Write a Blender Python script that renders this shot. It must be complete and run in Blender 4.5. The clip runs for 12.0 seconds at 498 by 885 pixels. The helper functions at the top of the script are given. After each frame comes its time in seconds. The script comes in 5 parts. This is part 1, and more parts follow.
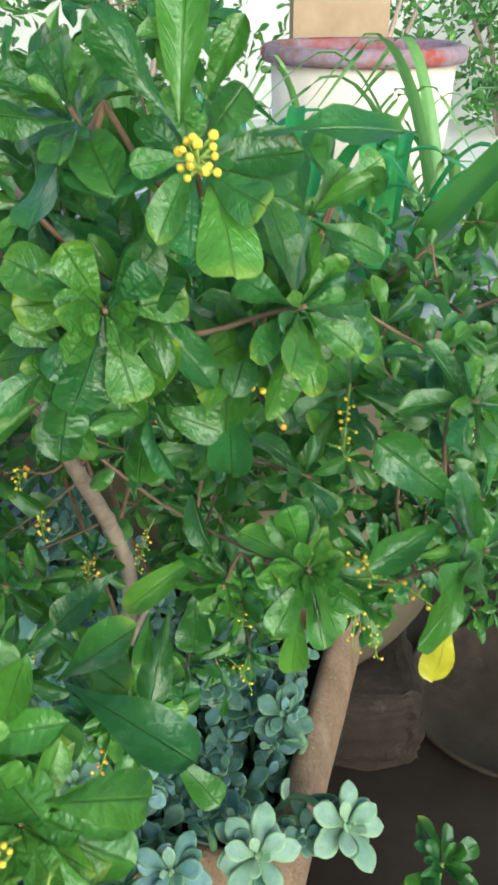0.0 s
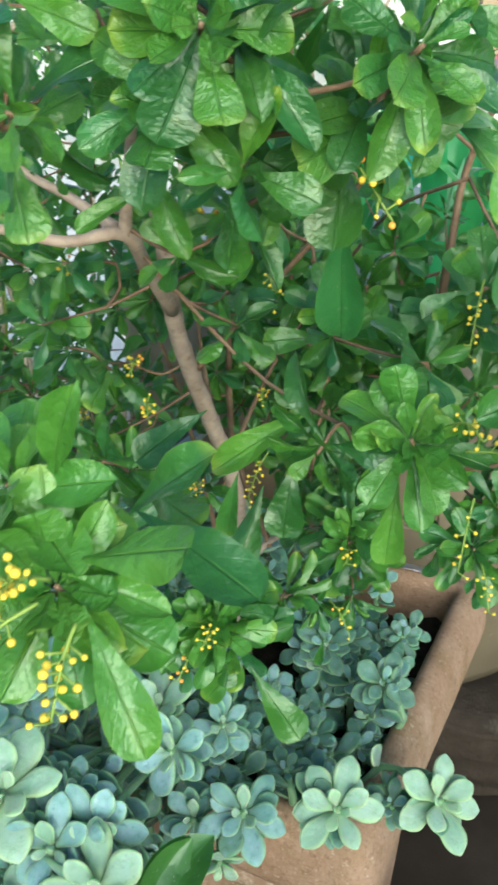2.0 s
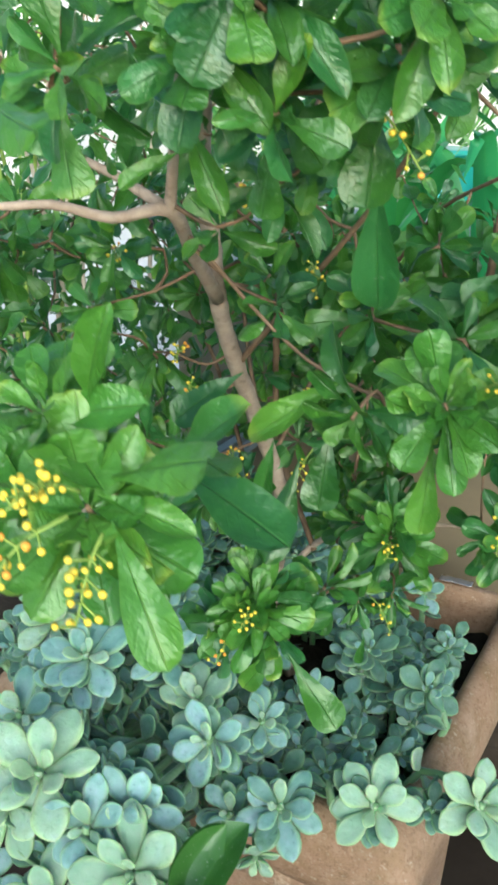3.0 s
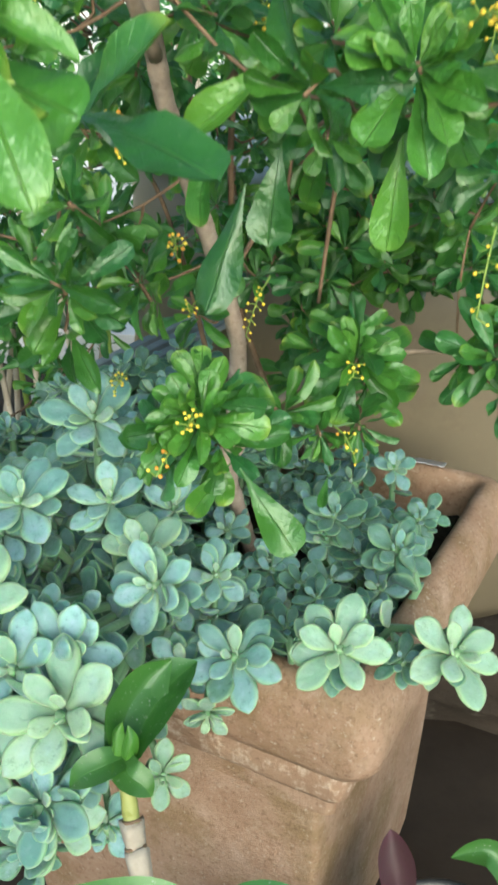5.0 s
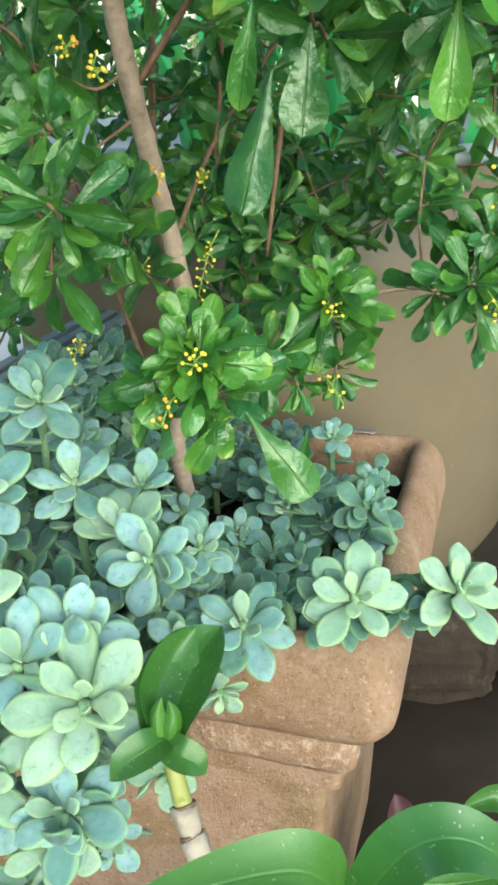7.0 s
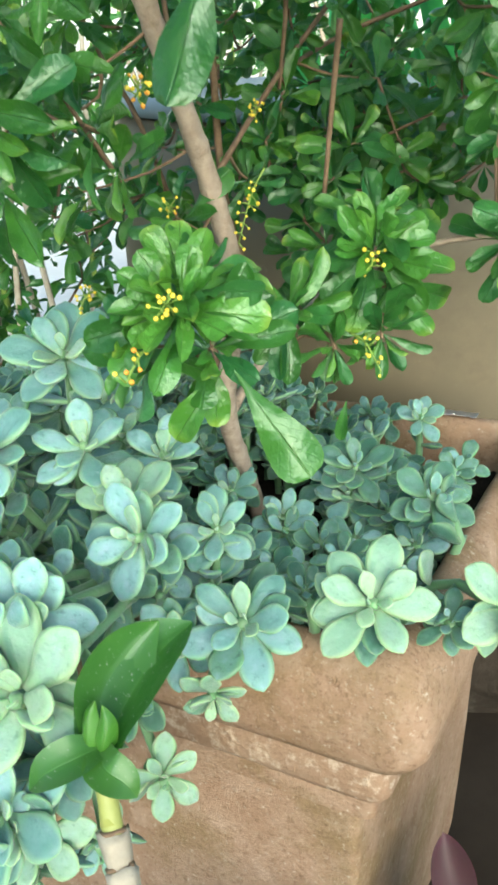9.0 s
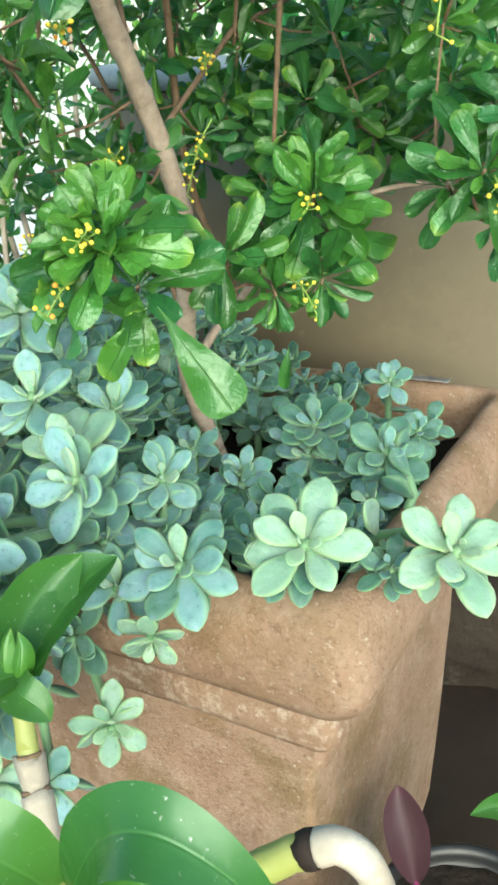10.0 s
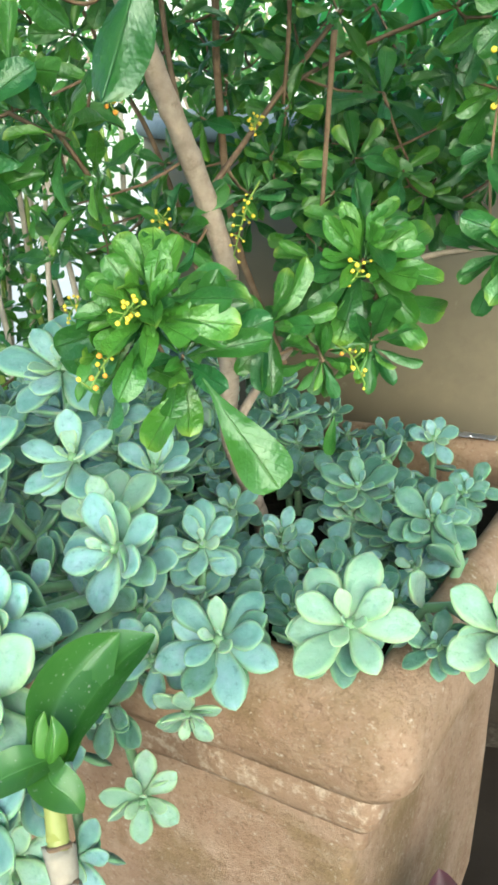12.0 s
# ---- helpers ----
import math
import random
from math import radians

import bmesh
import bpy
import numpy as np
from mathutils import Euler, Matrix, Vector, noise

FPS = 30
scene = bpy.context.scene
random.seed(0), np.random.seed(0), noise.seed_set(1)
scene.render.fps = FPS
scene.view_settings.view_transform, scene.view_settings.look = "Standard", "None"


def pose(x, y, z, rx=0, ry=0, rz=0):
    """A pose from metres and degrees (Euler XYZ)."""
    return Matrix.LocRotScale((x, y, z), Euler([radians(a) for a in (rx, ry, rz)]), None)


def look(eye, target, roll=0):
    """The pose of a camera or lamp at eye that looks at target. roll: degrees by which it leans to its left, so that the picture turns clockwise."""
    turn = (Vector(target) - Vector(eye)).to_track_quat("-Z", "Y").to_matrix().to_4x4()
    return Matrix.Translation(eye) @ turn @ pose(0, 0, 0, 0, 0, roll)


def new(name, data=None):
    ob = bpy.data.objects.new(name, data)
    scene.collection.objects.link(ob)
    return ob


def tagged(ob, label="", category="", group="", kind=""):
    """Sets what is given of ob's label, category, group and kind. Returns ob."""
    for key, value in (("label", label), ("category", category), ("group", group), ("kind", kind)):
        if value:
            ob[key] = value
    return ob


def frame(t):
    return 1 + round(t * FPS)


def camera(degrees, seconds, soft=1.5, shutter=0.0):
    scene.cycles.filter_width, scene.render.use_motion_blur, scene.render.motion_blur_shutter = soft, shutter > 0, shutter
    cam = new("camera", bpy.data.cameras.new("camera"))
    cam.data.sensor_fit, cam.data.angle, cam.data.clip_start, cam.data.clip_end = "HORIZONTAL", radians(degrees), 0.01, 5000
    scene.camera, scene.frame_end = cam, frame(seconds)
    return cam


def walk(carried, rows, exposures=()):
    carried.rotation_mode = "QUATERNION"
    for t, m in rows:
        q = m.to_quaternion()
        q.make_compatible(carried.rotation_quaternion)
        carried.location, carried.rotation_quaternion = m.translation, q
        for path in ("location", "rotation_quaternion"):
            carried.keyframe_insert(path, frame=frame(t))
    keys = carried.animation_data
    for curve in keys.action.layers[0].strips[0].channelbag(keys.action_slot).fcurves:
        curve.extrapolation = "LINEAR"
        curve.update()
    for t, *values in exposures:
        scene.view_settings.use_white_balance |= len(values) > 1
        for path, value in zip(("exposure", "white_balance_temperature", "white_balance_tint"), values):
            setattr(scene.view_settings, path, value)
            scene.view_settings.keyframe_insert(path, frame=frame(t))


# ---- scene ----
cam = camera(31.9, 12.0, soft=3.0, shutter=0.5)
METRES, EYE, TILT, LEAN, TURN = 0.75, 1.2375, -28.0, 0.0, 0.0
ROWS = [
    (0.0, 0.0, 0.0, 0.0, -0.0, 0.0, -0.0),
    (0.5, 0.0097, -0.0121, -0.0258, -0.12, 0.23, 0.63),
    (1.0, 0.0208, 0.0038, -0.0545, 1.52, 1.01, -1.05),
    (1.5, 0.0524, 0.0641, -0.1102, 6.26, 1.43, -3.85),
    (2.0, 0.0342, 0.0476, -0.1273, 9.36, 1.72, -6.24),
    (2.5, 0.0399, 0.0402, -0.1568, 11.77, 2.89, -6.9),
    (3.0, 0.0558, 0.0414, -0.1776, 12.95, 3.71, -7.46),
    (3.5, 0.0942, 0.0618, -0.2385, 13.24, 3.78, -7.49),
    (5.5, 0.0412, 0.2061, -0.3855, 9.61, 1.83, -5.67),
    (6.0, -0.005, 0.233, -0.4378, 6.83, 3.33, -2.7),
    (6.5, -0.0305, 0.2217, -0.4245, 2.89, 4.41, -0.36),
    (7.0, -0.0662, 0.2118, -0.4141, 1.61, 4.38, -0.03),
    (7.5, -0.0478, 0.2373, -0.4019, 2.95, 4.14, -1.29),
    (9.5, 0.0937, 0.3678, -0.4311, 13.17, 2.55, -4.19),
    (10.0, 0.1215, 0.3614, -0.4487, 13.0, 2.3, -4.07),
    (10.5, 0.1123, 0.3652, -0.4465, 13.25, 2.7, -4.81),
    (11.0, 0.1049, 0.3741, -0.4375, 14.16, 3.74, -6.05),
    (11.5, 0.1125, 0.379, -0.4257, 14.84, 4.23, -5.9),
    (12.0, 0.1084, 0.3772, -0.4193, 15.3, 4.39, -5.37),
]
walk(cam, [(t, pose(0, 0, EYE, TILT, LEAN, TURN) @ pose(METRES * x, METRES * y, METRES * z, 90 + pitch, roll, yaw)) for t, x, y, z, yaw, pitch, roll in ROWS], [(0.0, 0.86, 6250, 2.0), (2.0, 1.10, 6200, 2.0), (3.5, 1.07, 6200, 3.0), (5.5, 1.25, 6550, 2.0), (12.0, 1.52, 6400, -2.0)])

# ---- world, sun, exposure ----
world = bpy.data.worlds.new("world")
scene.world = world
world.use_nodes = True
wn, wl = world.node_tree.nodes, world.node_tree.links
sky = wn.new("ShaderNodeTexSky")
sky.sky_type, sky.sun_disc = "NISHITA", False
sky.sun_elevation, sky.sun_rotation = radians(15), radians(160)
sky.dust_density, sky.air_density, sky.ozone_density = 1.0, 1.0, 1.5
wl.new(sky.outputs["Color"], wn["Background"].inputs["Color"])
wn["Background"].inputs["Strength"].default_value = 0.125
sun = new("sun", bpy.data.lights.new("sun", "SUN"))
sun.data.energy, sun.data.angle, sun.data.color = 3.1, radians(62), (1.0, 0.94, 0.82)
sun.matrix_basis = look((math.sin(radians(160)), math.cos(radians(160)), 0.27), (0, 0, 0))

# ---- materials ----


def mat(name):
    m = bpy.data.materials.new(name)
    m.use_nodes = True
    return m, m.node_tree.nodes, m.node_tree.links, m.node_tree.nodes["Principled BSDF"]


def ramp(n, stops):
    r = n.new("ShaderNodeValToRGB")
    while len(r.color_ramp.elements) < len(stops):
        r.color_ramp.elements.new(0.5)
    for e, (p, c) in zip(r.color_ramp.elements, stops):
        e.position, e.color = p, (*c, 1.0)
    return r


def noise_tex(n, l, scale, detail=4.0, rough=0.6, coord="Object"):
    tc = n.new("ShaderNodeTexCoord")
    t = n.new("ShaderNodeTexNoise")
    t.inputs["Scale"].default_value, t.inputs["Detail"].default_value, t.inputs["Roughness"].default_value = scale, detail, rough
    l.new(tc.outputs[coord], t.inputs["Vector"])
    return t


def mixc(n, l, fac, a, b, mode="MIX"):
    x = n.new("ShaderNodeMix")
    x.data_type, x.blend_type = "RGBA", mode
    for sock, v in ((x.inputs[0], fac), (x.inputs[6], a), (x.inputs[7], b)):
        if hasattr(v, "is_output"):
            l.new(v, sock)
        elif isinstance(v, (int, float)):
            sock.default_value = v
        else:
            sock.default_value = (*v, 1.0)
    return x.outputs[2]


def mth(n, l, op, a, b=0.0, c=0.0):
    x = n.new("ShaderNodeMath")
    x.operation = op
    for sock, v in zip(x.inputs, (a, b, c)):
        if hasattr(v, "is_output"):
            l.new(v, sock)
        else:
            sock.default_value = v
    return x.outputs[0]


def bump(n, l, bs, height, strength, dist):
    b = n.new("ShaderNodeBump")
    b.inputs["Strength"].default_value, b.inputs["Distance"].default_value = strength, dist
    l.new(height, b.inputs["Height"])
    l.new(b.outputs["Normal"], bs.inputs["Normal"])


def leaf_material(name, dark, light, rib, tip, rough=0.32, island=False, through_light=0.17, tip_from=0.86, grain=1.0, veins=1.0, bumps=0.0040, dusty=2.2, cold=None):
    """A glossy leaf: pale midrib and side veins, a yellowing rim and tip on some leaves, dust."""
    m, n, l, bs = mat(name)
    cold = cold or (0.8 * dark[0], 0.55 * (dark[1] + light[1]), 0.33 * (dark[1] + light[1]))
    if island:
        rnd = n.new("ShaderNodeNewGeometry").outputs["Random Per Island"]
    else:
        rnd = n.new("ShaderNodeObjectInfo").outputs["Random"]
    uv = n.new("ShaderNodeUVMap")
    sep = n.new("ShaderNodeSeparateXYZ")
    l.new(uv.outputs["UV"], sep.inputs[0])
    u = mth(n, l, "ABSOLUTE", mth(n, l, "SUBTRACT", sep.outputs[0], 0.5))
    v = sep.outputs[1]
    base = ramp(n, [(0.0, dark), (0.55, [0.5 * (a + b) for a, b in zip(dark, light)]), (1.0, light)])
    big = noise_tex(n, l, 38.0 * grain, 3.0)
    l.new(mth(n, l, "ADD", mth(n, l, "MULTIPLY", rnd, 0.75), mth(n, l, "MULTIPLY", mth(n, l, "SUBTRACT", big.outputs["Fac"], 0.35), 0.8)), base.inputs["Fac"])
    # bluish green on some leaves
    cool = mth(n, l, "POWER", mth(n, l, "FRACT", mth(n, l, "MULTIPLY", rnd, 7.31)), 2.0)
    tone = mixc(n, l, mth(n, l, "MULTIPLY", cool, 0.30), base.outputs["Color"], cold)
    # veins
    vein = mth(n, l, "SUBTRACT", v, mth(n, l, "MULTIPLY", u, 0.55))
    wave = mth(n, l, "SINE", mth(n, l, "MULTIPLY", vein, 46.0))
    side = mth(n, l, "SMOOTH_MIN", mth(n, l, "MAXIMUM", mth(n, l, "SUBTRACT", wave, 0.80), 0.0), 0.2, 0.05)
    side = mth(n, l, "MULTIPLY", mth(n, l, "MULTIPLY", side, veins), mth(n, l, "ADD", 0.15, mth(n, l, "MULTIPLY", rnd, 0.45)))
    mid = mth(n, l, "MAXIMUM", mth(n, l, "SUBTRACT", 1.0, mth(n, l, "DIVIDE", u, 0.035)), 0.0)
    ribf = mth(n, l, "MINIMUM", mth(n, l, "ADD", mth(n, l, "MULTIPLY", mid, 0.20), mth(n, l, "MULTIPLY", side, 0.28)), 0.7)
    col = mixc(n, l, ribf, tone, rib)
    # rim and tip
    edge = mth(n, l, "MULTIPLY", mth(n, l, "MAXIMUM", mth(n, l, "SUBTRACT", u, 0.43), 0.0), 5.0)
    tipf = mth(n, l, "MULTIPLY", mth(n, l, "MAXIMUM", mth(n, l, "SUBTRACT", v, tip_from), 0.0), 5.0)
    tipf = mth(n, l, "MULTIPLY", tipf, mth(n, l, "POWER", rnd, 6.0))
    edge = mth(n, l, "MULTIPLY", edge, mth(n, l, "MULTIPLY", rnd, 0.25))
    col = mixc(n, l, mth(n, l, "MINIMUM", mth(n, l, "ADD", edge, tipf), 0.8), col, tip)
    # dust specks
    sp = noise_tex(n, l, 420.0 * grain, 2.0)
    dust = mth(n, l, "MULTIPLY", mth(n, l, "MAXIMUM", mth(n, l, "SUBTRACT", sp.outputs["Fac"], 0.66), 0.0), dusty)
    col = mixc(n, l, dust, col, (0.45, 0.5, 0.42))
    bl = noise_tex(n, l, 150.0 * grain, 6.0, 0.75)
    blot = ramp(n, [(0.60, (0, 0, 0)), (0.76, (0.16, 0.16, 0.16))])
    l.new(bl.outputs["Fac"], blot.inputs["Fac"])
    col = mixc(n, l, mth(n, l, "MULTIPLY", blot.outputs["Color"], rnd), col, (0.30, 0.42, 0.26))
    l.new(col, bs.inputs["Base Color"])
    rr = ramp(n, [(0.3, (rough - 0.06,) * 3), (0.7, (rough + 0.14,) * 3)])
    l.new(noise_tex(n, l, 90.0 * grain).outputs["Fac"], rr.inputs["Fac"])
    l.new(rr.outputs["Color"], bs.inputs["Roughness"])
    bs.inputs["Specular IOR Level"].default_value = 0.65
    # greenish-cyan cast of the sky reflection, coloured into the highlights
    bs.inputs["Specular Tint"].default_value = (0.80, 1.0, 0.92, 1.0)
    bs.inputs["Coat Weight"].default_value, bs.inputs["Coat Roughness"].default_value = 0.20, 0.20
    hgt = mth(n, l, "ADD", mth(n, l, "MULTIPLY", side, -0.4), mth(n, l, "ADD", mth(n, l, "MULTIPLY", mid, -0.6), mth(n, l, "MULTIPLY", noise_tex(n, l, 120.0 * grain, 3.0).outputs["Fac"], 0.95)))
    bump(n, l, bs, hgt, 0.6, bumps)
    tr = n.new("ShaderNodeBsdfTranslucent")
    l.new(mixc(n, l, 0.75, col, (0.10, 0.42, 0.03)), tr.inputs["Color"])
    ms = n.new("ShaderNodeMixShader")
    ms.inputs[0].default_value = through_light
    l.new(bs.outputs[0], ms.inputs[1])
    l.new(tr.outputs[0], ms.inputs[2])
    l.new(ms.outputs[0], n["Material Output"].inputs["Surface"])
    return m


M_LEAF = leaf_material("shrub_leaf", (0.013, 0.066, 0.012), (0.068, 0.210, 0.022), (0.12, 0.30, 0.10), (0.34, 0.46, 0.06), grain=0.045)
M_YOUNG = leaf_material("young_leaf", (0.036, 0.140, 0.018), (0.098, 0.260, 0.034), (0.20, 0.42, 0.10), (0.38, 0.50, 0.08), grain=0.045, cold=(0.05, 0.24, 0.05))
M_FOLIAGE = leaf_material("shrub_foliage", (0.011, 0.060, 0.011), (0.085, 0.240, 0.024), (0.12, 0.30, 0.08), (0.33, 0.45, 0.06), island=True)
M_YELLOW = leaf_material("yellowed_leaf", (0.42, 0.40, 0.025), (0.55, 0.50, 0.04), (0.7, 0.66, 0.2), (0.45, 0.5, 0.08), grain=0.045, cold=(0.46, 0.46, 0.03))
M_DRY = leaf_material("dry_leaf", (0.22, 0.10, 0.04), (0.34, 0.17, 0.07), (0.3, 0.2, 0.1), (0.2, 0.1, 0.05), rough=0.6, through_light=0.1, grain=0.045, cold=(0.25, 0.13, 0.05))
# tub lilies: teal light on the green blades is put into the cold tone
M_LILY = leaf_material("teal_lit_strap_leaf", (0.030, 0.25, 0.075), (0.09, 0.43, 0.13), (0.10, 0.30, 0.07), (0.28, 0.45, 0.10), cold=(0.02, 0.40, 0.24), rough=0.36, through_light=0.35, veins=0.0, bumps=0.0005)
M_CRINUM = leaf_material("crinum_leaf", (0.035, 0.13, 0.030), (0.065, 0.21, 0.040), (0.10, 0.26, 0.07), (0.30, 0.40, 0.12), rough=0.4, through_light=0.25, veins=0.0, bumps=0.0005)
# yard lilies: direct sunlight is put into this pale leaf colour
M_SUNLILY = leaf_material("sunlit_strap_leaf", (0.16, 0.36, 0.10), (0.40, 0.58, 0.24), (0.3, 0.5, 0.2), (0.6, 0.65, 0.35), rough=0.4, through_light=0.35, veins=0.0, bumps=0.0005)
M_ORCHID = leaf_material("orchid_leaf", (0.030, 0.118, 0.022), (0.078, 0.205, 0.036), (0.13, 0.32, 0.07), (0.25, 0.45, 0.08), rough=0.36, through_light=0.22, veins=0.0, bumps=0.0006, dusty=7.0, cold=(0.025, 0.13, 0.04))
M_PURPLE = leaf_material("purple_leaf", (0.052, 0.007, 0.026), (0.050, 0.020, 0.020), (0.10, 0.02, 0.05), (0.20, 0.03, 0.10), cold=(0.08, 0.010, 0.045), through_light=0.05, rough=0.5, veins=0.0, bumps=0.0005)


def succulent_material(name, a, b, rim, powder):
    """A powdery fleshy leaf: paler green rim and foot, bluish bloom, grey-green scuffs."""
    m, n, l, bs = mat(name)
    rnd = n.new("ShaderNodeObjectInfo").outputs["Random"]
    uv = n.new("ShaderNodeUVMap")
    sep = n.new("ShaderNodeSeparateXYZ")
    l.new(uv.outputs["UV"], sep.inputs[0])
    nz = noise_tex(n, l, 1.8, 4.0)
    base = ramp(n, [(0.15, a), (0.85, b)])
    l.new(mth(n, l, "ADD", mth(n, l, "MULTIPLY", rnd, 0.7), mth(n, l, "MULTIPLY", mth(n, l, "SUBTRACT", nz.outputs["Fac"], 0.2), 0.6)), base.inputs["Fac"])
    # scuffs where the bloom is rubbed away
    sc = noise_tex(n, l, 6.0, 8.0, 0.78)
    scf = ramp(n, [(0.53, (0, 0, 0)), (0.66, (0.75, 0.75, 0.75))])
    l.new(sc.outputs["Fac"], scf.inputs["Fac"])
    worn = mth(n, l, "MULTIPLY", scf.outputs["Color"], mth(n, l, "ADD", mth(n, l, "MULTIPLY", rnd, 0.9), 0.1))
    col = mixc(n, l, worn, base.outputs["Color"], (0.42 * a[0], 0.52 * a[1], 0.50 * a[2]))
    u = mth(n, l, "ABSOLUTE", mth(n, l, "SUBTRACT", sep.outputs[0], 0.5))
    edge = mth(n, l, "MULTIPLY", mth(n, l, "MAXIMUM", mth(n, l, "SUBTRACT", u, 0.30), 0.0), 3.8)
    foot = mth(n, l, "MULTIPLY", mth(n, l, "MAXIMUM", mth(n, l, "SUBTRACT", 0.35, sep.outputs[1]), 0.0), 1.6)
    tip = mth(n, l, "MULTIPLY", mth(n, l, "MAXIMUM", mth(n, l, "SUBTRACT", sep.outputs[1], 0.93), 0.0), 9.0)
    col = mixc(n, l, mth(n, l, "MINIMUM", mth(n, l, "ADD", mth(n, l, "ADD", edge, foot), tip), 0.85), col, rim)
    # bluish bloom left on the broad part of some leaves
    bm_n = noise_tex(n, l, 2.6, 5.0, 0.6)
    bloom = ramp(n, [(0.42, (0, 0, 0)), (0.62, (1, 1, 1))])
    l.new(bm_n.outputs["Fac"], bloom.inputs["Fac"])
    broad = mth(n, l, "MULTIPLY", mth(n, l, "MAXIMUM", mth(n, l, "SUBTRACT", 0.36, u), 0.0), 2.6)
    broad = mth(n, l, "MULTIPLY", broad, mth(n, l, "MULTIPLY", sep.outputs[1], mth(n, l, "ADD", 0.15, rnd)))
    col = mixc(n, l, mth(n, l, "MULTIPLY", broad, bloom.outputs["Color"]), col, powder)
    fine = noise_tex(n, l, 60.0, 3.0)
    speck = mth(n, l, "MULTIPLY", mth(n, l, "MAXIMUM", mth(n, l, "SUBTRACT", fine.outputs["Fac"], 0.64), 0.0), 2.5)
    col = mixc(n, l, speck, col, (0.55, 0.68, 0.60))
    l.new(col, bs.inputs["Base Color"])
    rr = ramp(n, [(0.4, (0.36,) * 3), (0.65, (0.56,) * 3)])
    l.new(sc.outputs["Fac"], rr.inputs["Fac"])
    l.new(rr.outputs["Color"], bs.inputs["Roughness"])
    bs.inputs["Specular IOR Level"].default_value = 0.5
    bs.inputs["Subsurface Weight"].default_value = 0.40
    bs.inputs["Subsurface Radius"].default_value = (0.3, 0.8, 0.4)
    bs.inputs["Subsurface Scale"].default_value = 0.008
    bs.inputs["Sheen Weight"].default_value, bs.inputs["Sheen Roughness"].default_value = 0.22, 0.45
    bs.inputs["Sheen Tint"].default_value = (0.80, 0.95, 1.0, 1.0)
    bump(n, l, bs, mth(n, l, "ADD", noise_tex(n, l, 4.0, 5.0).outputs["Fac"], mth(n, l, "MULTIPLY", fine.outputs["Fac"], 0.15)), 0.25, 0.03)
    return m


M_SUC_HEART = succulent_material("succulent_heart", (0.25, 0.40, 0.25), (0.34, 0.50, 0.33), (0.38, 0.54, 0.29), (0.36, 0.54, 0.46))
M_SUC_PALE = succulent_material("succulent_pale_green", (0.17, 0.32, 0.23), (0.30, 0.46, 0.34), (0.38, 0.55, 0.27), (0.36, 0.54, 0.58))
# blue and deep: the cyan, darker look of shaded plants is mixed into their colours
M_SUC_BLUE = succulent_material("succulent_blue_green", (0.085, 0.225, 0.200), (0.210, 0.390, 0.400), (0.30, 0.48, 0.26), (0.32, 0.47, 0.60))
M_SUC_DEEP = succulent_material("succulent_shaded_green", (0.032, 0.115, 0.080), (0.110, 0.245, 0.185), (0.20, 0.35, 0.18), (0.20, 0.33, 0.40))


def stony(name, stops, scale, rough, bscale, bstrength, bdist, coord="Object", stain=None):
    m, n, l, bs = mat(name)
    a = noise_tex(n, l, scale, 6.0, 0.65, coord)
    r = ramp(n, stops)
    l.new(a.outputs["Fac"], r.inputs["Fac"])
    col = r.outputs["Color"]
    for amount, tint, sscale, lo, hi in [stain] if isinstance(stain, tuple) else stain or []:
        s = noise_tex(n, l, sscale, 8.0, 0.72, coord)
        sf = ramp(n, [(lo, (0, 0, 0)), (hi, (amount,) * 3)])
        l.new(s.outputs["Fac"], sf.inputs["Fac"])
        col = mixc(n, l, sf.outputs["Color"], col, tint)
    l.new(col, bs.inputs["Base Color"])
    bs.inputs["Roughness"].default_value = rough
    bs.inputs["Specular IOR Level"].default_value = 0.5 if rough < 0.7 else 0.2
    h = mth(n, l, "ADD", noise_tex(n, l, bscale, 6.0, 0.7, coord).outputs["Fac"], mth(n, l, "MULTIPLY", a.outputs["Fac"], 0.5))
    bump(n, l, bs, h, bstrength, bdist)
    return m


M_CRUST = stony("crusted_terracotta", [(0.25, (0.295, 0.175, 0.112)), (0.5, (0.38, 0.248, 0.17)), (0.78, (0.46, 0.325, 0.235))], 9.0, 0.88, 170.0, 0.75, 0.007, stain=[(0.75, (0.66, 0.54, 0.43), 75.0, 0.50, 0.62), (0.8, (0.10, 0.06, 0.035), 38.0, 0.60, 0.70)])
M_TERRA = stony("terracotta", [(0.25, (0.295, 0.175, 0.112)), (0.5, (0.385, 0.250, 0.172)), (0.78, (0.465, 0.325, 0.235))], 13.0, 0.85, 260.0, 0.75, 0.0045, stain=[(0.4, (0.52, 0.40, 0.30), 55.0, 0.54, 0.72), (0.65, (0.20, 0.140, 0.055), 9.0, 0.48, 0.66), (0.6, (0.19, 0.115, 0.07), 170.0, 0.52, 0.64), (0.7, (0.62, 0.53, 0.43), 190.0, 0.58, 0.67), (0.35, (0.56, 0.42, 0.33), 22.0, 0.52, 0.66), (0.85, (0.05, 0.03, 0.018), 120.0, 0.70, 0.75)])
M_SOIL = stony("soil", [(0.3, (0.012, 0.010, 0.008)), (0.7, (0.05, 0.038, 0.028))], 40.0, 0.95, 90.0, 0.9, 0.01)
# brown stained cement; its colour also carries the shade, as no roof casts it
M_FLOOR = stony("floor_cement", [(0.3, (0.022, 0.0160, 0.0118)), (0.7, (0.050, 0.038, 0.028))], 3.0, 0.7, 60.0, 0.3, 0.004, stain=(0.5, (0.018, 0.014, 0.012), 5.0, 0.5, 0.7))
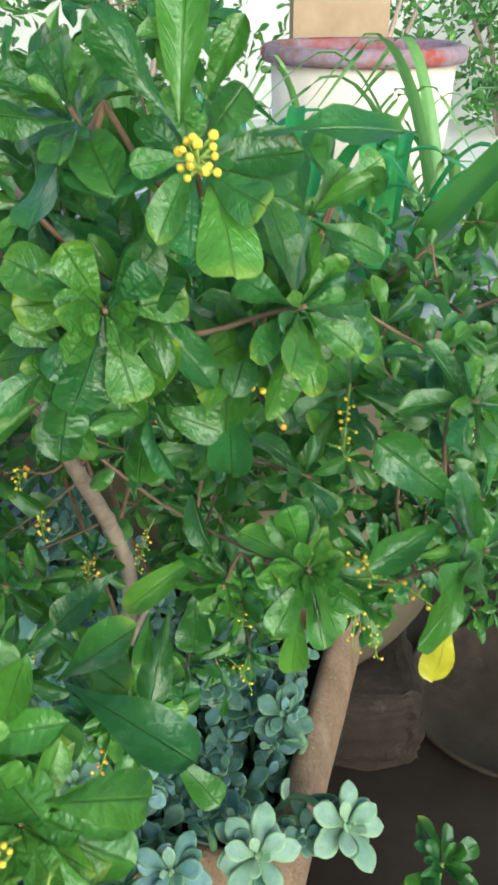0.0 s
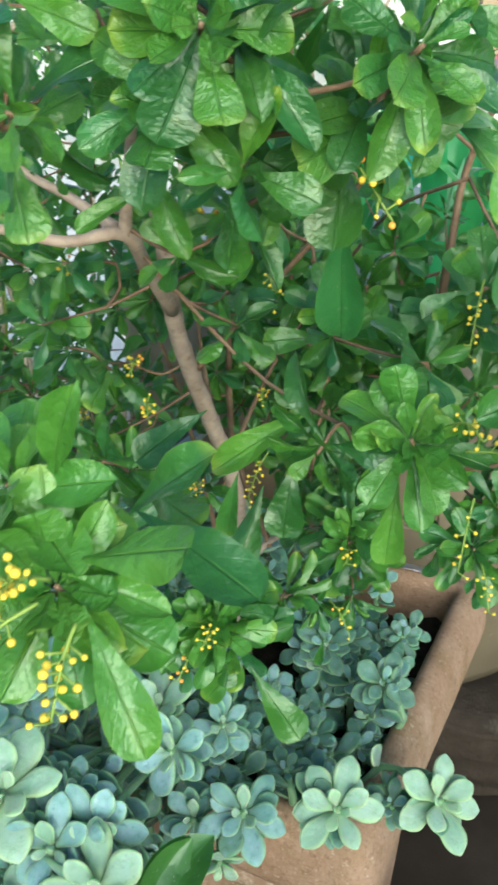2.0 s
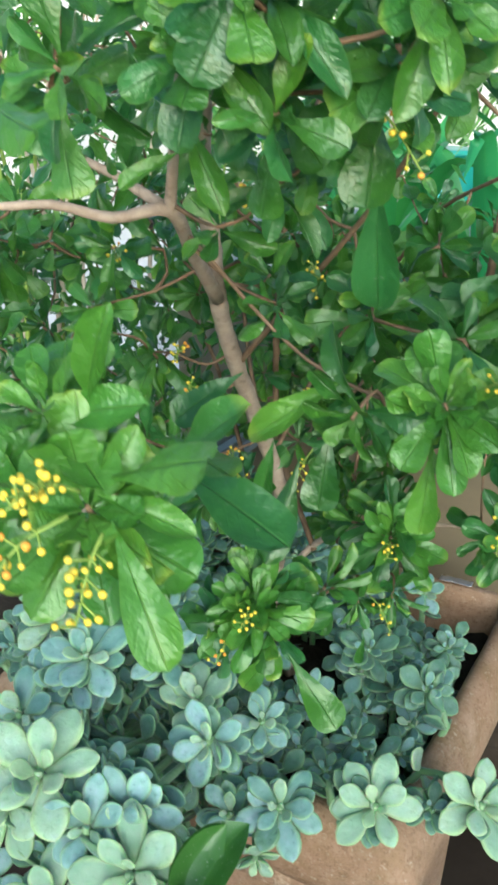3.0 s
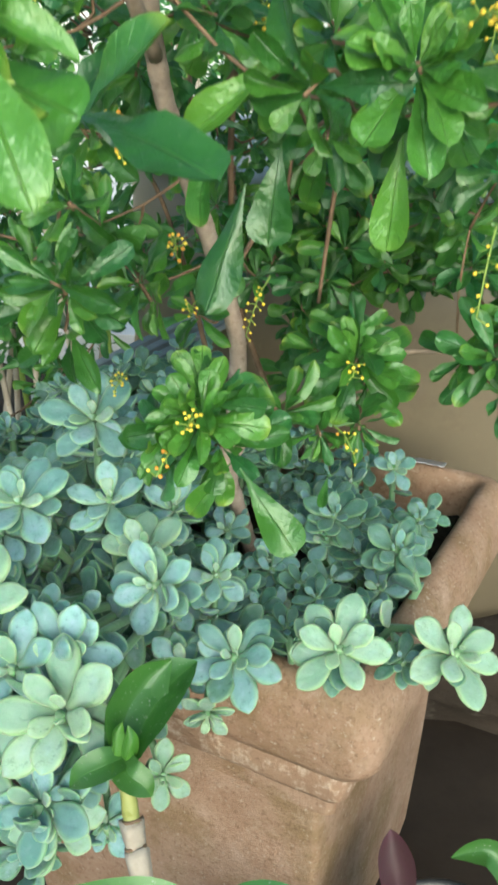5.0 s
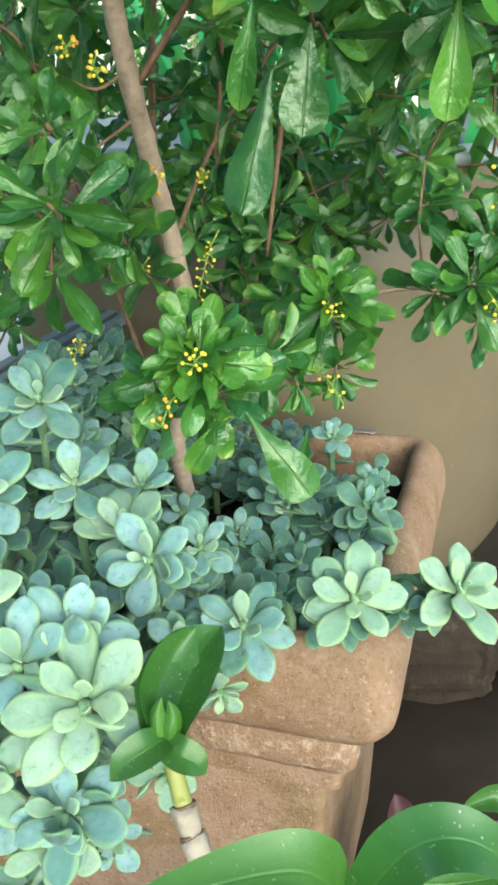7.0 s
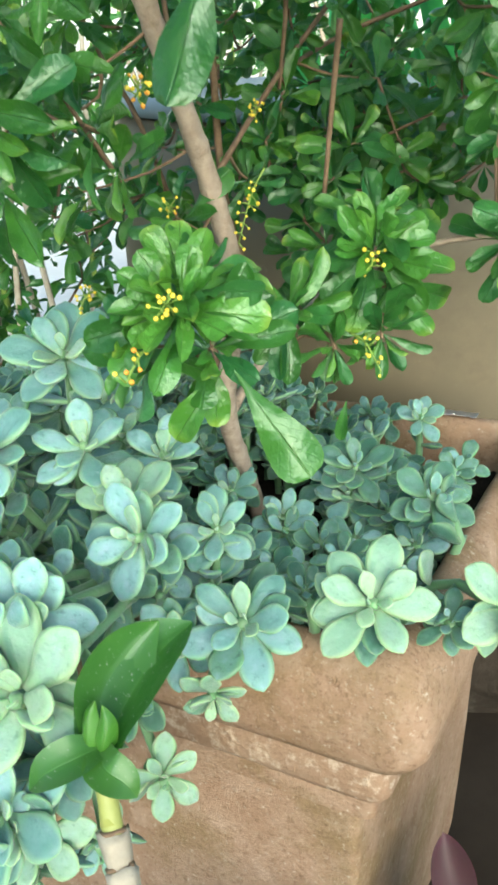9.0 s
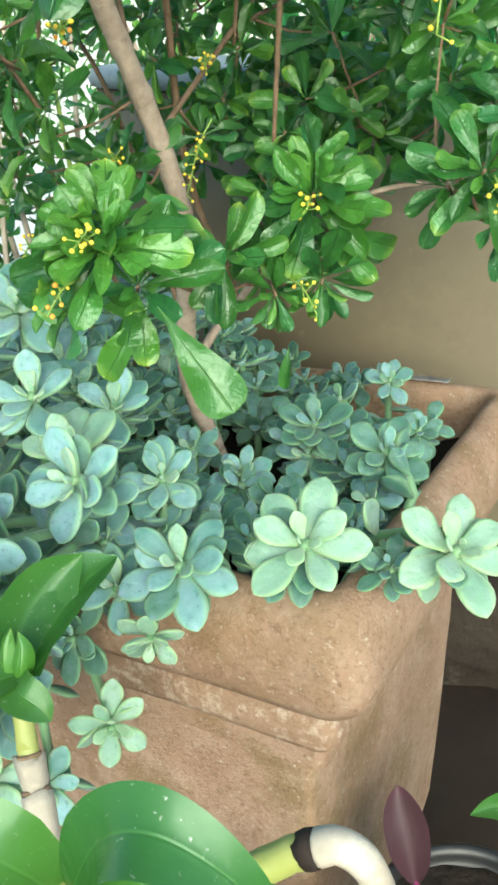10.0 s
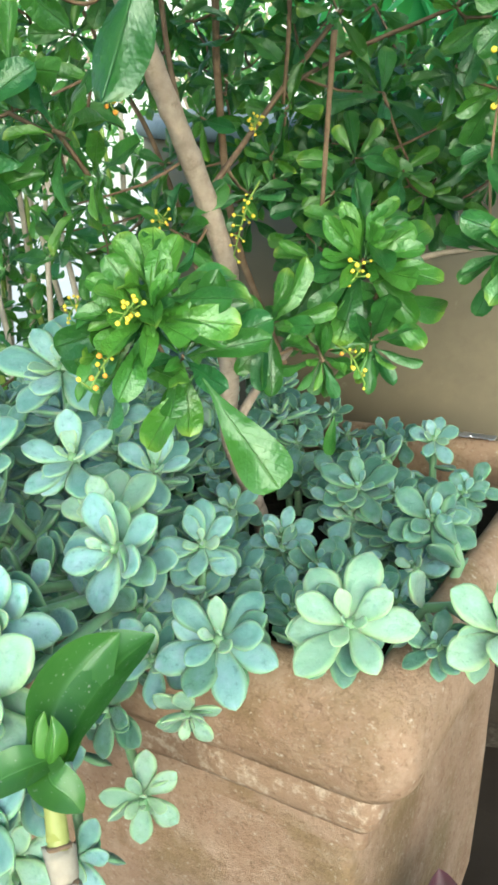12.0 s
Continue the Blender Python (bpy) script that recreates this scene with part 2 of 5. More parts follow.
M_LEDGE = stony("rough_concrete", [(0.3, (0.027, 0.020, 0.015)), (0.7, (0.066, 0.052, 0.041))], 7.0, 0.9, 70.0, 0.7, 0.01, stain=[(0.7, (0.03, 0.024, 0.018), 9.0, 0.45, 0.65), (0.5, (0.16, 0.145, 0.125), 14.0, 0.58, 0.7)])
# tub glaze: shade from the crown is put into the darker beige; blotches over it
M_BEIGE = stony("shaded_beige_glaze", [(0.3, (0.122, 0.100, 0.064)), (0.7, (0.168, 0.138, 0.092))], 2.5, 0.5, 30.0, 0.1, 0.003, stain=[(0.5, (0.21, 0.165, 0.105), 7.0, 0.55, 0.72), (0.5, (0.07, 0.05, 0.03), 3.0, 0.58, 0.75), (0.45, (0.30, 0.26, 0.19), 45.0, 0.62, 0.72), (0.6, (0.06, 0.045, 0.03), 26.0, 0.66, 0.72)])
M_BLUE = stony("weathered_blue_grey", [(0.3, (0.17, 0.22, 0.25)), (0.7, (0.29, 0.35, 0.38))], 12.0, 0.6, 80.0, 0.3, 0.002, stain=(0.6, (0.10, 0.11, 0.10), 20.0, 0.55, 0.7))
M_BARK = stony("bark", [(0.3, (0.29, 0.225, 0.185)), (0.7, (0.50, 0.41, 0.345))], 60.0, 0.85, 180.0, 0.6, 0.002, stain=[(0.75, (0.09, 0.065, 0.05), 260.0, 0.66, 0.72), (0.6, (0.12, 0.088, 0.065), 70.0, 0.54, 0.68), (0.4, (0.52, 0.46, 0.40), 40.0, 0.58, 0.7)])
M_TWIG = stony("brown_twig", [(0.3, (0.13, 0.085, 0.055)), (0.7, (0.25, 0.17, 0.115))], 90.0, 0.8, 200.0, 0.5, 0.001)
M_STALK = stony("green_stalk", [(0.3, (0.16, 0.28, 0.05)), (0.7, (0.28, 0.40, 0.08))], 60.0, 0.6, 90.0, 0.2, 0.001)
M_BUD = stony("yellow_bud", [(0.3, (0.76, 0.54, 0.04)), (0.7, (0.86, 0.69, 0.09))], 120.0, 0.55, 300.0, 0.2, 0.0005)
M_BUDORANGE = stony("orange_bud", [(0.3, (0.72, 0.28, 0.04)), (0.7, (0.82, 0.42, 0.06))], 120.0, 0.6, 300.0, 0.2, 0.0005)
M_HUSK = stony("dry_cane_sheath", [(0.3, (0.34, 0.29, 0.23)), (0.7, (0.53, 0.48, 0.41))], 30.0, 0.75, 140.0, 0.5, 0.002, stain=[(0.7, (0.20, 0.13, 0.08), 60.0, 0.56, 0.70), (0.6, (0.70, 0.66, 0.58), 25.0, 0.56, 0.7)])
M_CANE = stony("green_cane", [(0.3, (0.27, 0.31, 0.08)), (0.7, (0.38, 0.40, 0.13))], 40.0, 0.5, 90.0, 0.2, 0.001)
M_BLACK = stony("blackened_joint", [(0.3, (0.012, 0.010, 0.009)), (0.7, (0.05, 0.035, 0.03))], 60.0, 0.8, 90.0, 0.4, 0.002)
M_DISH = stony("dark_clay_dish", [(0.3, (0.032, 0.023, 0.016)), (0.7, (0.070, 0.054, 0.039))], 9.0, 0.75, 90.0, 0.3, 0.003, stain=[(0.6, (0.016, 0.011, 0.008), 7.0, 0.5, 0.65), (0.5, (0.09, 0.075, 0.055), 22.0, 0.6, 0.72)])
M_PLASTIC = stony("black_plastic", [(0.3, (0.012, 0.013, 0.014)), (0.7, (0.025, 0.026, 0.028))], 20.0, 0.4, 90.0, 0.1, 0.001)
M_PINK = stony("magenta_stalk", [(0.3, (0.20, 0.02, 0.09)), (0.7, (0.32, 0.05, 0.16))], 60.0, 0.5, 90.0, 0.1, 0.001)
# yard concrete and plaster: glare of full sun put into near-white colours
M_SUNFLOOR = stony("sunlit_yard_concrete", [(0.3, (0.74, 0.73, 0.71)), (0.7, (0.86, 0.85, 0.84))], 4.0, 0.85, 60.0, 0.3, 0.004)
M_WALL = stony("sunlit_pale_plaster", [(0.3, (0.80, 0.80, 0.79)), (0.7, (0.90, 0.90, 0.89))], 3.0, 0.85, 60.0, 0.2, 0.003)
M_TEAL = stony("teal_stand_in", [(0.3, (0.02, 0.36, 0.30)), (0.7, (0.04, 0.46, 0.38))], 8.0, 0.35, 40.0, 0.1, 0.002)
# clay lightened in its colour to look overexposed by the sun
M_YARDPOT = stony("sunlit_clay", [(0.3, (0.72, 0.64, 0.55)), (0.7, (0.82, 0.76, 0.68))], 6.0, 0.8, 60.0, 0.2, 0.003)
M_MAUVE = stony("mauve_red_clay", [(0.35, (0.20, 0.10, 0.08)), (0.5, (0.30, 0.24, 0.30)), (0.65, (0.32, 0.07, 0.05))], 5.0, 0.7, 60.0, 0.2, 0.003)
M_TAN = stony("tan_wood", [(0.3, (0.28, 0.20, 0.13)), (0.7, (0.40, 0.30, 0.21))], 5.0, 0.75, 60.0, 0.3, 0.003)
M_BROWNPOT = stony("brown_pot", [(0.3, (0.30, 0.16, 0.10)), (0.7, (0.42, 0.24, 0.15))], 8.0, 0.7, 60.0, 0.2, 0.002)

# ---- mesh helpers ----


def mesh_of(name, bm, materials, smooth=True):
    me = bpy.data.meshes.new(name)
    bm.normal_update()
    bm.to_mesh(me)
    bm.free()
    for m in materials if isinstance(materials, (list, tuple)) else [materials]:
        me.materials.append(m)
    if smooth:
        me.polygons.foreach_set("use_smooth", [True] * len(me.polygons))
    return me


def part(name, bm, material, parent, label="", smooth=True):
    """One mesh object under a thing or under a part; a finished mesh may be given in place of a bmesh."""
    me = bm if isinstance(bm, bpy.types.Mesh) else mesh_of(name, bm, material, smooth)
    ob = new(name, me)
    ob.parent = parent
    if label:
        tagged(ob, label)
    return ob


def thing(name, at, label, category, group="", kind=""):
    ob = new(name)
    ob.location = at
    ob.empty_display_size = 0.02
    return tagged(ob, label, category, group, kind)


def spline(pts, n):
    """Catmull-Rom through the points, n samples a stretch."""
    p = [Vector(q) for q in pts]
    p = [2 * p[0] - p[1], *p, 2 * p[-1] - p[-2]]
    out = []
    for i in range(1, len(p) - 2):
        for k in range(n):
            t = k / n
            a, b, c, d = p[i - 1 : i + 3]
            out.append(0.5 * (2 * b + (c - a) * t + (2 * a - 5 * b + 4 * c - d) * t * t + (3 * b - a - 3 * c + d) * t ** 3))
    return out + [p[-2]]


def tube(bm, pts, radii, sides=8, index=0, knobs=0.0):
    """A closed tube along pts; radii: a number for each point or (first, last)."""
    pts = [Vector(p) for p in pts]
    if len(radii) == 2 and len(pts) > 2:
        radii = [radii[0] + (radii[1] - radii[0]) * i / (len(pts) - 1) for i in range(len(pts))]
    rings, side = [], None
    for i, p in enumerate(pts):
        d = (pts[min(i + 1, len(pts) - 1)] - pts[max(i - 1, 0)]).normalized()
        if side is None:
            side = d.orthogonal().normalized()
        side = (side - d * side.dot(d)).normalized()
        up = d.cross(side)
        ring = []
        for k in range(sides):
            a = 2 * math.pi * k / sides
            r = radii[i] * (1 + knobs * noise.noise(p * 70 + Vector((3 * math.cos(a), 3 * math.sin(a), 0))))
            ring.append(bm.verts.new(p + side * (r * math.cos(a)) + up * (r * math.sin(a))))
        rings.append(ring)
    for a, b in zip(rings, rings[1:]):
        for k in range(sides):
            f = bm.faces.new((a[k], a[(k + 1) % sides], b[(k + 1) % sides], b[k]))
            f.material_index = index
    for ring in (rings[0][::-1], rings[-1]):
        bm.faces.new(ring).material_index = index


def ball(bm, at, r, index=0, fine=1):
    made = bmesh.ops.create_icosphere(bm, subdivisions=fine, radius=r, matrix=Matrix.Translation(at))
    for v in made["verts"]:
        for f in v.link_faces:
            f.material_index = index


def lathe(bm, profile, sides=48, index=0, squash=0.0):
    rings = []
    for r, z in profile:
        rings.append([bm.verts.new((r * math.cos(2 * math.pi * k / sides), r * math.sin(2 * math.pi * k / sides), z)) for k in range(sides)])
    for a, b in zip(rings, rings[1:]):
        for k in range(sides):
            bm.faces.new((a[k], a[(k + 1) % sides], b[(k + 1) % sides], b[k])).material_index = index
    bm.faces.new(rings[0][::-1]).material_index = index
    bm.faces.new(rings[-1]).material_index = index


def box(bm, lo, hi, bevel=0.0):
    made = bmesh.ops.create_cube(bm, size=1.0, matrix=Matrix.Translation([(a + b) / 2 for a, b in zip(lo, hi)]) @ Matrix.Diagonal([*(b - a for a, b in zip(lo, hi)), 1.0]))
    if bevel:
        edges = list({e for v in made["verts"] for e in v.link_edges})
        bmesh.ops.bevel(bm, geom=edges, offset=bevel, segments=3, profile=0.6, affect="EDGES")


# ---- leaf shapes: base at the origin, tip along +y, upper face +z, one unit long ----


def outline(t, wide, a, b):
    """Half width of a leaf: a sets how slim the foot is, b how round the tip."""
    top = a / (a + b)
    return wide * (max(t, 1e-4) ** a * max(1 - t, 1e-4) ** b) / (top ** a * (1 - top) ** b) + 0.006 * (1 - t)


def blade(shape, nl=10, nw=6, fold=0.16, droop=0.20, wavy=0.02, seed=0):
    """A leaf blade as lists of verts, faces and uv."""
    rng = random.Random(seed)
    ph = rng.uniform(0, 6)
    vs, fs, uv = [], [], []
    for i in range(nl + 1):
        t = 1 - (1 - i / nl) ** 1.55
        w = max(shape(t), 0.003)
        for j in range(nw + 1):
            s = 2 * j / nw - 1
            z = abs(s) ** 1.5 * w * fold * 2.4 - droop * t ** 2.2 + wavy * math.sin(11 * t + ph + (2.2 if s > 0 else 0)) * abs(s) * min(1.0, 3 * t)
            vs.append(Vector((s * w, t, z)))
            uv.append((0.5 + 0.5 * s, t))
    for i in range(nl):
        for j in range(nw):
            a = i * (nw + 1) + j
            fs.append((a, a + 1, a + nw + 2, a + nw + 1))
    return vs, fs, uv


def leaf_mesh(name, material, vfu, stem=True):
    vs, fs, uv = vfu
    bm = bmesh.new()
    lay = bm.loops.layers.uv.new("UVMap")
    bv = [bm.verts.new(v) for v in vs]
    for f in fs:
        face = bm.faces.new([bv[k] for k in f])
        for lp, k in zip(face.loops, f):
            lp[lay].uv = uv[k]
    return mesh_of(name, bm, material)


SHAPES = [
    blade(lambda t: outline(t, 0.158, 1.55, 0.46), fold=0.26, droop=0.10, seed=1, wavy=0.025),
    blade(lambda t: outline(t, 0.182, 1.65, 0.44), fold=0.16, droop=0.26, seed=2, wavy=0.033),
    blade(lambda t: outline(t, 0.150, 1.40, 0.50), fold=0.34, droop=0.34, seed=3, wavy=0.038),
    blade(lambda t: outline(t, 0.196, 1.75, 0.42), fold=-0.12, droop=0.08, seed=4, wavy=0.038),
    blade(lambda t: outline(t, 0.160, 1.35, 0.56), fold=0.26, droop=0.20, seed=5, wavy=0.033),
    blade(lambda t: outline(t, 0.175, 1.60, 0.46), fold=-0.20, droop=-0.12, seed=6, wavy=0.042),
    blade(lambda t: outline(t, 0.190, 1.55, 0.42), fold=0.10, droop=0.16, seed=7, wavy=0.046),
]
LEAVES = [leaf_mesh("leaf", M_LEAF, s) for s in SHAPES]
YOUNG = [leaf_mesh("leaf", M_YOUNG, s) for s in SHAPES]
YELLOWED = [leaf_mesh("leaf", M_YELLOW, SHAPES[3])]


def aim(base, way, up, length, width=1.0):
    """The pose of a leaf from its base along way, its upper face towards up."""
    y = Vector(way).normalized()
    x = y.cross(Vector(up))
    x = (x if x.length > 1e-4 else y.orthogonal()).normalized()
    z = x.cross(y)
    m = Matrix((x, y, z)).transposed().to_4x4()
    return Matrix.Translation(base) @ m @ Matrix.Diagonal((length * width, length, length, 1.0))


def whorl_poses(at, axis, size, count, rng, lo=35, hi=95, inner=0.55, wide=1.0):
    """Poses of leaves set round a shoot's tip: the inner ones short and upright, the outer ones long and spread."""
    a = Vector(axis).normalized()
    side = a.orthogonal().normalized()
    out = []
    for k in range(count):
        f = (k + 0.5) / count
        ang = 2.39996 * k + rng.uniform(-0.5, 0.5)
        el = radians(lo + (hi - lo) * f + rng.uniform(-17, 17))
        rad = Matrix.Rotation(ang, 3, a) @ side
        way = a * math.cos(el) + rad * math.sin(el)
        up = a * math.sin(el) - rad * math.cos(el) + Vector([rng.uniform(-0.5, 0.5) for _ in range(3)])
        length = size * (inner + (1 - inner) * f ** 0.7) * rng.uniform(0.75, 1.15)
        base = Vector(at) - a * (0.22 * size * f) + rad * (0.05 * size)
        out.append(aim(base, way, up, length, wide * rng.uniform(0.82, 1.12)))
    return out


def joined_leaves(poses, rng, shapes=SHAPES):
    """Many leaves as one mesh's verts, faces and uv."""
    verts, faces, uvs = [], [], []
    for m in poses:
        vs, fs, uv = shapes[rng.randrange(len(shapes))]
        o = len(verts)
        verts.extend(m @ v for v in vs)
        for f in fs:
            faces.append([o + k for k in f])
            uvs.extend(uv[k] for k in f)
    return verts, faces, uvs


def leaves_part(name, poses, material, parent, rng, shapes=SHAPES, label=""):
    verts, faces, uvs = joined_leaves(poses, rng, shapes)
    me = bpy.data.meshes.new(name)
    me.from_pydata([tuple(v) for v in verts], [], faces)
    lay = me.uv_layers.new(name="UVMap")
    lay.data.foreach_set("uv", [c for p in uvs for c in p])
    me.materials.append(material)
    me.polygons.foreach_set("use_smooth", [True] * len(me.polygons))
    ob = part(name, me, None, parent, label)
    return tagged(ob, kind="stuff")


# ---- setting: floor, ledge, yard, walls ----
FLOOR = -0.15
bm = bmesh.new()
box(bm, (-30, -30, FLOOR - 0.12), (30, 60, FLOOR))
tagged(new("floor", mesh_of("floor", bm, M_FLOOR, False)), "brown stained cement floor, colour darkened for shade", "floor", kind="structure")
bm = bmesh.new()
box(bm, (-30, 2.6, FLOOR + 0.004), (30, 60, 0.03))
tagged(new("ground", mesh_of("ground", bm, M_SUNFLOOR, False)), "pale concrete of the open yard, painted near white as if sunlit", "ground", kind="structure")
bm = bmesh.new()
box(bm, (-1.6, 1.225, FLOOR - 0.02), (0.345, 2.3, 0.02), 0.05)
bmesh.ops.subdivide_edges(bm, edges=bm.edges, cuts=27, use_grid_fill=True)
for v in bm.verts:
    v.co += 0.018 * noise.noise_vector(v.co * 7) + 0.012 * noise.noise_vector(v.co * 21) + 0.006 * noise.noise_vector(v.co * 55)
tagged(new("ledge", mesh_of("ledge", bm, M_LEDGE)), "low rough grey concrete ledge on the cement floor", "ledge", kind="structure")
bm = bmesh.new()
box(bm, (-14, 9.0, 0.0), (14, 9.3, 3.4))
tagged(new("wall_north", mesh_of("wall_north", bm, M_WALL, False)), "pale plastered wall closing the yard, painted near white as if sunlit", "wall", kind="structure")
bm = bmesh.new()
box(bm, (-14, -4.3, FLOOR), (14, -4.0, 1.0))
tagged(new("wall_south", mesh_of("wall_south", bm, M_WALL, False)), "low pale plastered parapet", "wall", kind="structure")
# ---- the terracotta planter ----
POT = pose(-0.139, 0.826, 0.0, -2.8, -1.5, -14.8)


def square_ring(bm, half, z, r):
    pts = []
    for cx, cy, a0 in ((1, 1, 0), (-1, 1, 90), (-1, -1, 180), (1, -1, 270)):
        for k in range(7):
            a = radians(a0 + 15 * k)
            pts.append((cx * (half - r) + r * math.cos(a), cy * (half - r) + r * math.sin(a)))
    out = []
    for a, b in zip(pts, pts[1:] + pts[:1]):
        steps = 22 if (Vector(a) - Vector(b)).length > 0.5 * half else 1
        for s in range(steps):
            f = s / steps
            x, y = a[0] + (b[0] - a[0]) * f, a[1] + (b[1] - a[1]) * f
            w = 1 + 0.006 * noise.noise(Vector((x * 9, y * 9, z * 14))) + 0.0028 * noise.noise(Vector((x * 40, y * 40, z * 50)))
            out.append(bm.verts.new((x * w, y * w, z + 0.002 * noise.noise(Vector((x * 12, y * 12, 5))))))
    return out


def square_pot(profile, cap=True):
    bm = bmesh.new()
    rings = [square_ring(bm, *p) for p in profile]
    for a, b in zip(rings, rings[1:]):
        for k in range(len(a)):
            bm.faces.new((a[k], a[(k + 1) % len(a)], b[(k + 1) % len(a)], b[k]))
    if cap:
        bm.faces.new(rings[0][::-1])
    return bm


planter = tagged(new("planter"), "square weathered terracotta planter with rolled rim on the floor", "planter")
planter.matrix_basis = POT
pot_body = part("body", square_pot([(0.150, FLOOR - 0.010, 0.012), (0.166, FLOOR - 0.010, 0.013), (0.173, -0.136, 0.013), (0.179, -0.10, 0.012), (0.184, -0.02, 0.011), (0.187, 0.06, 0.011), (0.189, 0.12, 0.010), (0.191, 0.17, 0.010), (0.192, 0.22, 0.010), (0.193, 0.27, 0.010), (0.193, 0.318, 0.010)]), M_TERRA, planter)
pot_body.matrix_basis = pose(0, 0.010, 0) @ Matrix.Diagonal((1.02, 1.08, 1.0, 1.0))
part("bead", square_pot([(0.196, 0.306, 0.010), (0.216, 0.3065, 0.012), (0.225, 0.309, 0.013), (0.2290, 0.315, 0.014), (0.2302, 0.325, 0.015), (0.2300, 0.337, 0.015), (0.2285, 0.350, 0.015), (0.226, 0.359, 0.015), (0.216, 0.366, 0.015)], False), M_CRUST, planter, "rough lower bead with a pale lime crust")
part("rim", square_pot([(0.214, 0.3620, 0.016), (0.228, 0.3600, 0.019), (0.242, 0.3605, 0.022), (0.254, 0.3655, 0.025), (0.2605, 0.376, 0.027), (0.2630, 0.389, 0.028), (0.2632, 0.402, 0.028), (0.2620, 0.415, 0.028), (0.2585, 0.428, 0.027), (0.2525, 0.440, 0.025), (0.2450, 0.449, 0.023), (0.2365, 0.4535, 0.021), (0.2290, 0.4520, 0.019), (0.2240, 0.445, 0.017), (0.2215, 0.430, 0.014), (0.219, 0.34, 0.011), (0.214, 0.28, 0.010)], False), M_TERRA, planter, "thick rolled terracotta rim with stains")
bm = bmesh.new()
bmesh.ops.create_grid(bm, x_segments=26, y_segments=26, size=0.217)
for v in bm.verts:
    v.co.z = 0.385 + 0.018 * noise.fractal(v.co * 22, 0.8, 2.0, 4)
soil = tagged(new("potting_soil", mesh_of("potting_soil", bm, M_SOIL)), "dark crumbly potting soil in the terracotta planter", "soil", kind="stuff")
soil.matrix_basis = POT

# ---- succulents ----


def fleshy_leaf(wide, thick, seed, nl=9, nr=10):
    rng = random.Random(seed)
    bm = bmesh.new()
    lay = bm.loops.layers.uv.new("UVMap")
    rings, uvs = [], {}
    bend = rng.uniform(0.10, 0.22)
    for i in range(nl + 1):
        t = i / nl
        t = 1 - (1 - t) ** 1.4
        w = max(outline(t, wide, 1.50, 0.76) + 0.070 * (1 - t), 0.012)
        h = max(thick * (0.55 + 0.45 * math.sin(math.pi * t ** 1.2)) * (1 if t < 0.75 else max(1 - ((t - 0.75) / 0.27) ** 2.2, 0.06)), 0.01)
        ring = []
        for k in range(nr):
            a = 2 * math.pi * k / nr
            x, z = w * math.cos(a), h * math.sin(a)
            z += 0.35 * x * x / max(wide, 0.01) + bend * t * t - 0.05
            v = bm.verts.new((x, t, z))
            uvs[v] = (0.5 + 0.5 * math.cos(a), t)
            ring.append(v)
        rings.append(ring)
    for a, b in zip(rings, rings[1:]):
        for k in range(nr):
            bm.faces.new((a[k], b[k], b[(k + 1) % nr], a[(k + 1) % nr]))
    bm.faces.new(rings[0])
    bm.faces.new(rings[-1][::-1])
    bmesh.ops.recalc_face_normals(bm, faces=bm.faces)
    for f in bm.faces:
        for lp in f.loops:
            lp[lay].uv = uvs[lp.vert]
    return bm


SUC = {}
for tint, m in (("heart", M_SUC_HEART), ("pale", M_SUC_PALE), ("blue", M_SUC_BLUE), ("deep", M_SUC_DEEP)):
    SUC[tint] = [mesh_of("leaf", fleshy_leaf(w, t, s), m) for w, t, s in ((0.255, 0.110, 1), (0.285, 0.115, 2), (0.235, 0.118, 3), (0.27, 0.100, 4))]
SUC_LABEL = {
    "pale": "pale glaucous green succulent rosette with plump leaves",
    "blue": "bluish green succulent rosette with plump powdery leaves",
    "deep": "deep green succulent rosette low among the others, darkened for shade",
}
HEARTS = {"pale": "heart", "blue": "pale", "deep": "blue"}
SUC_COUNT = [0]


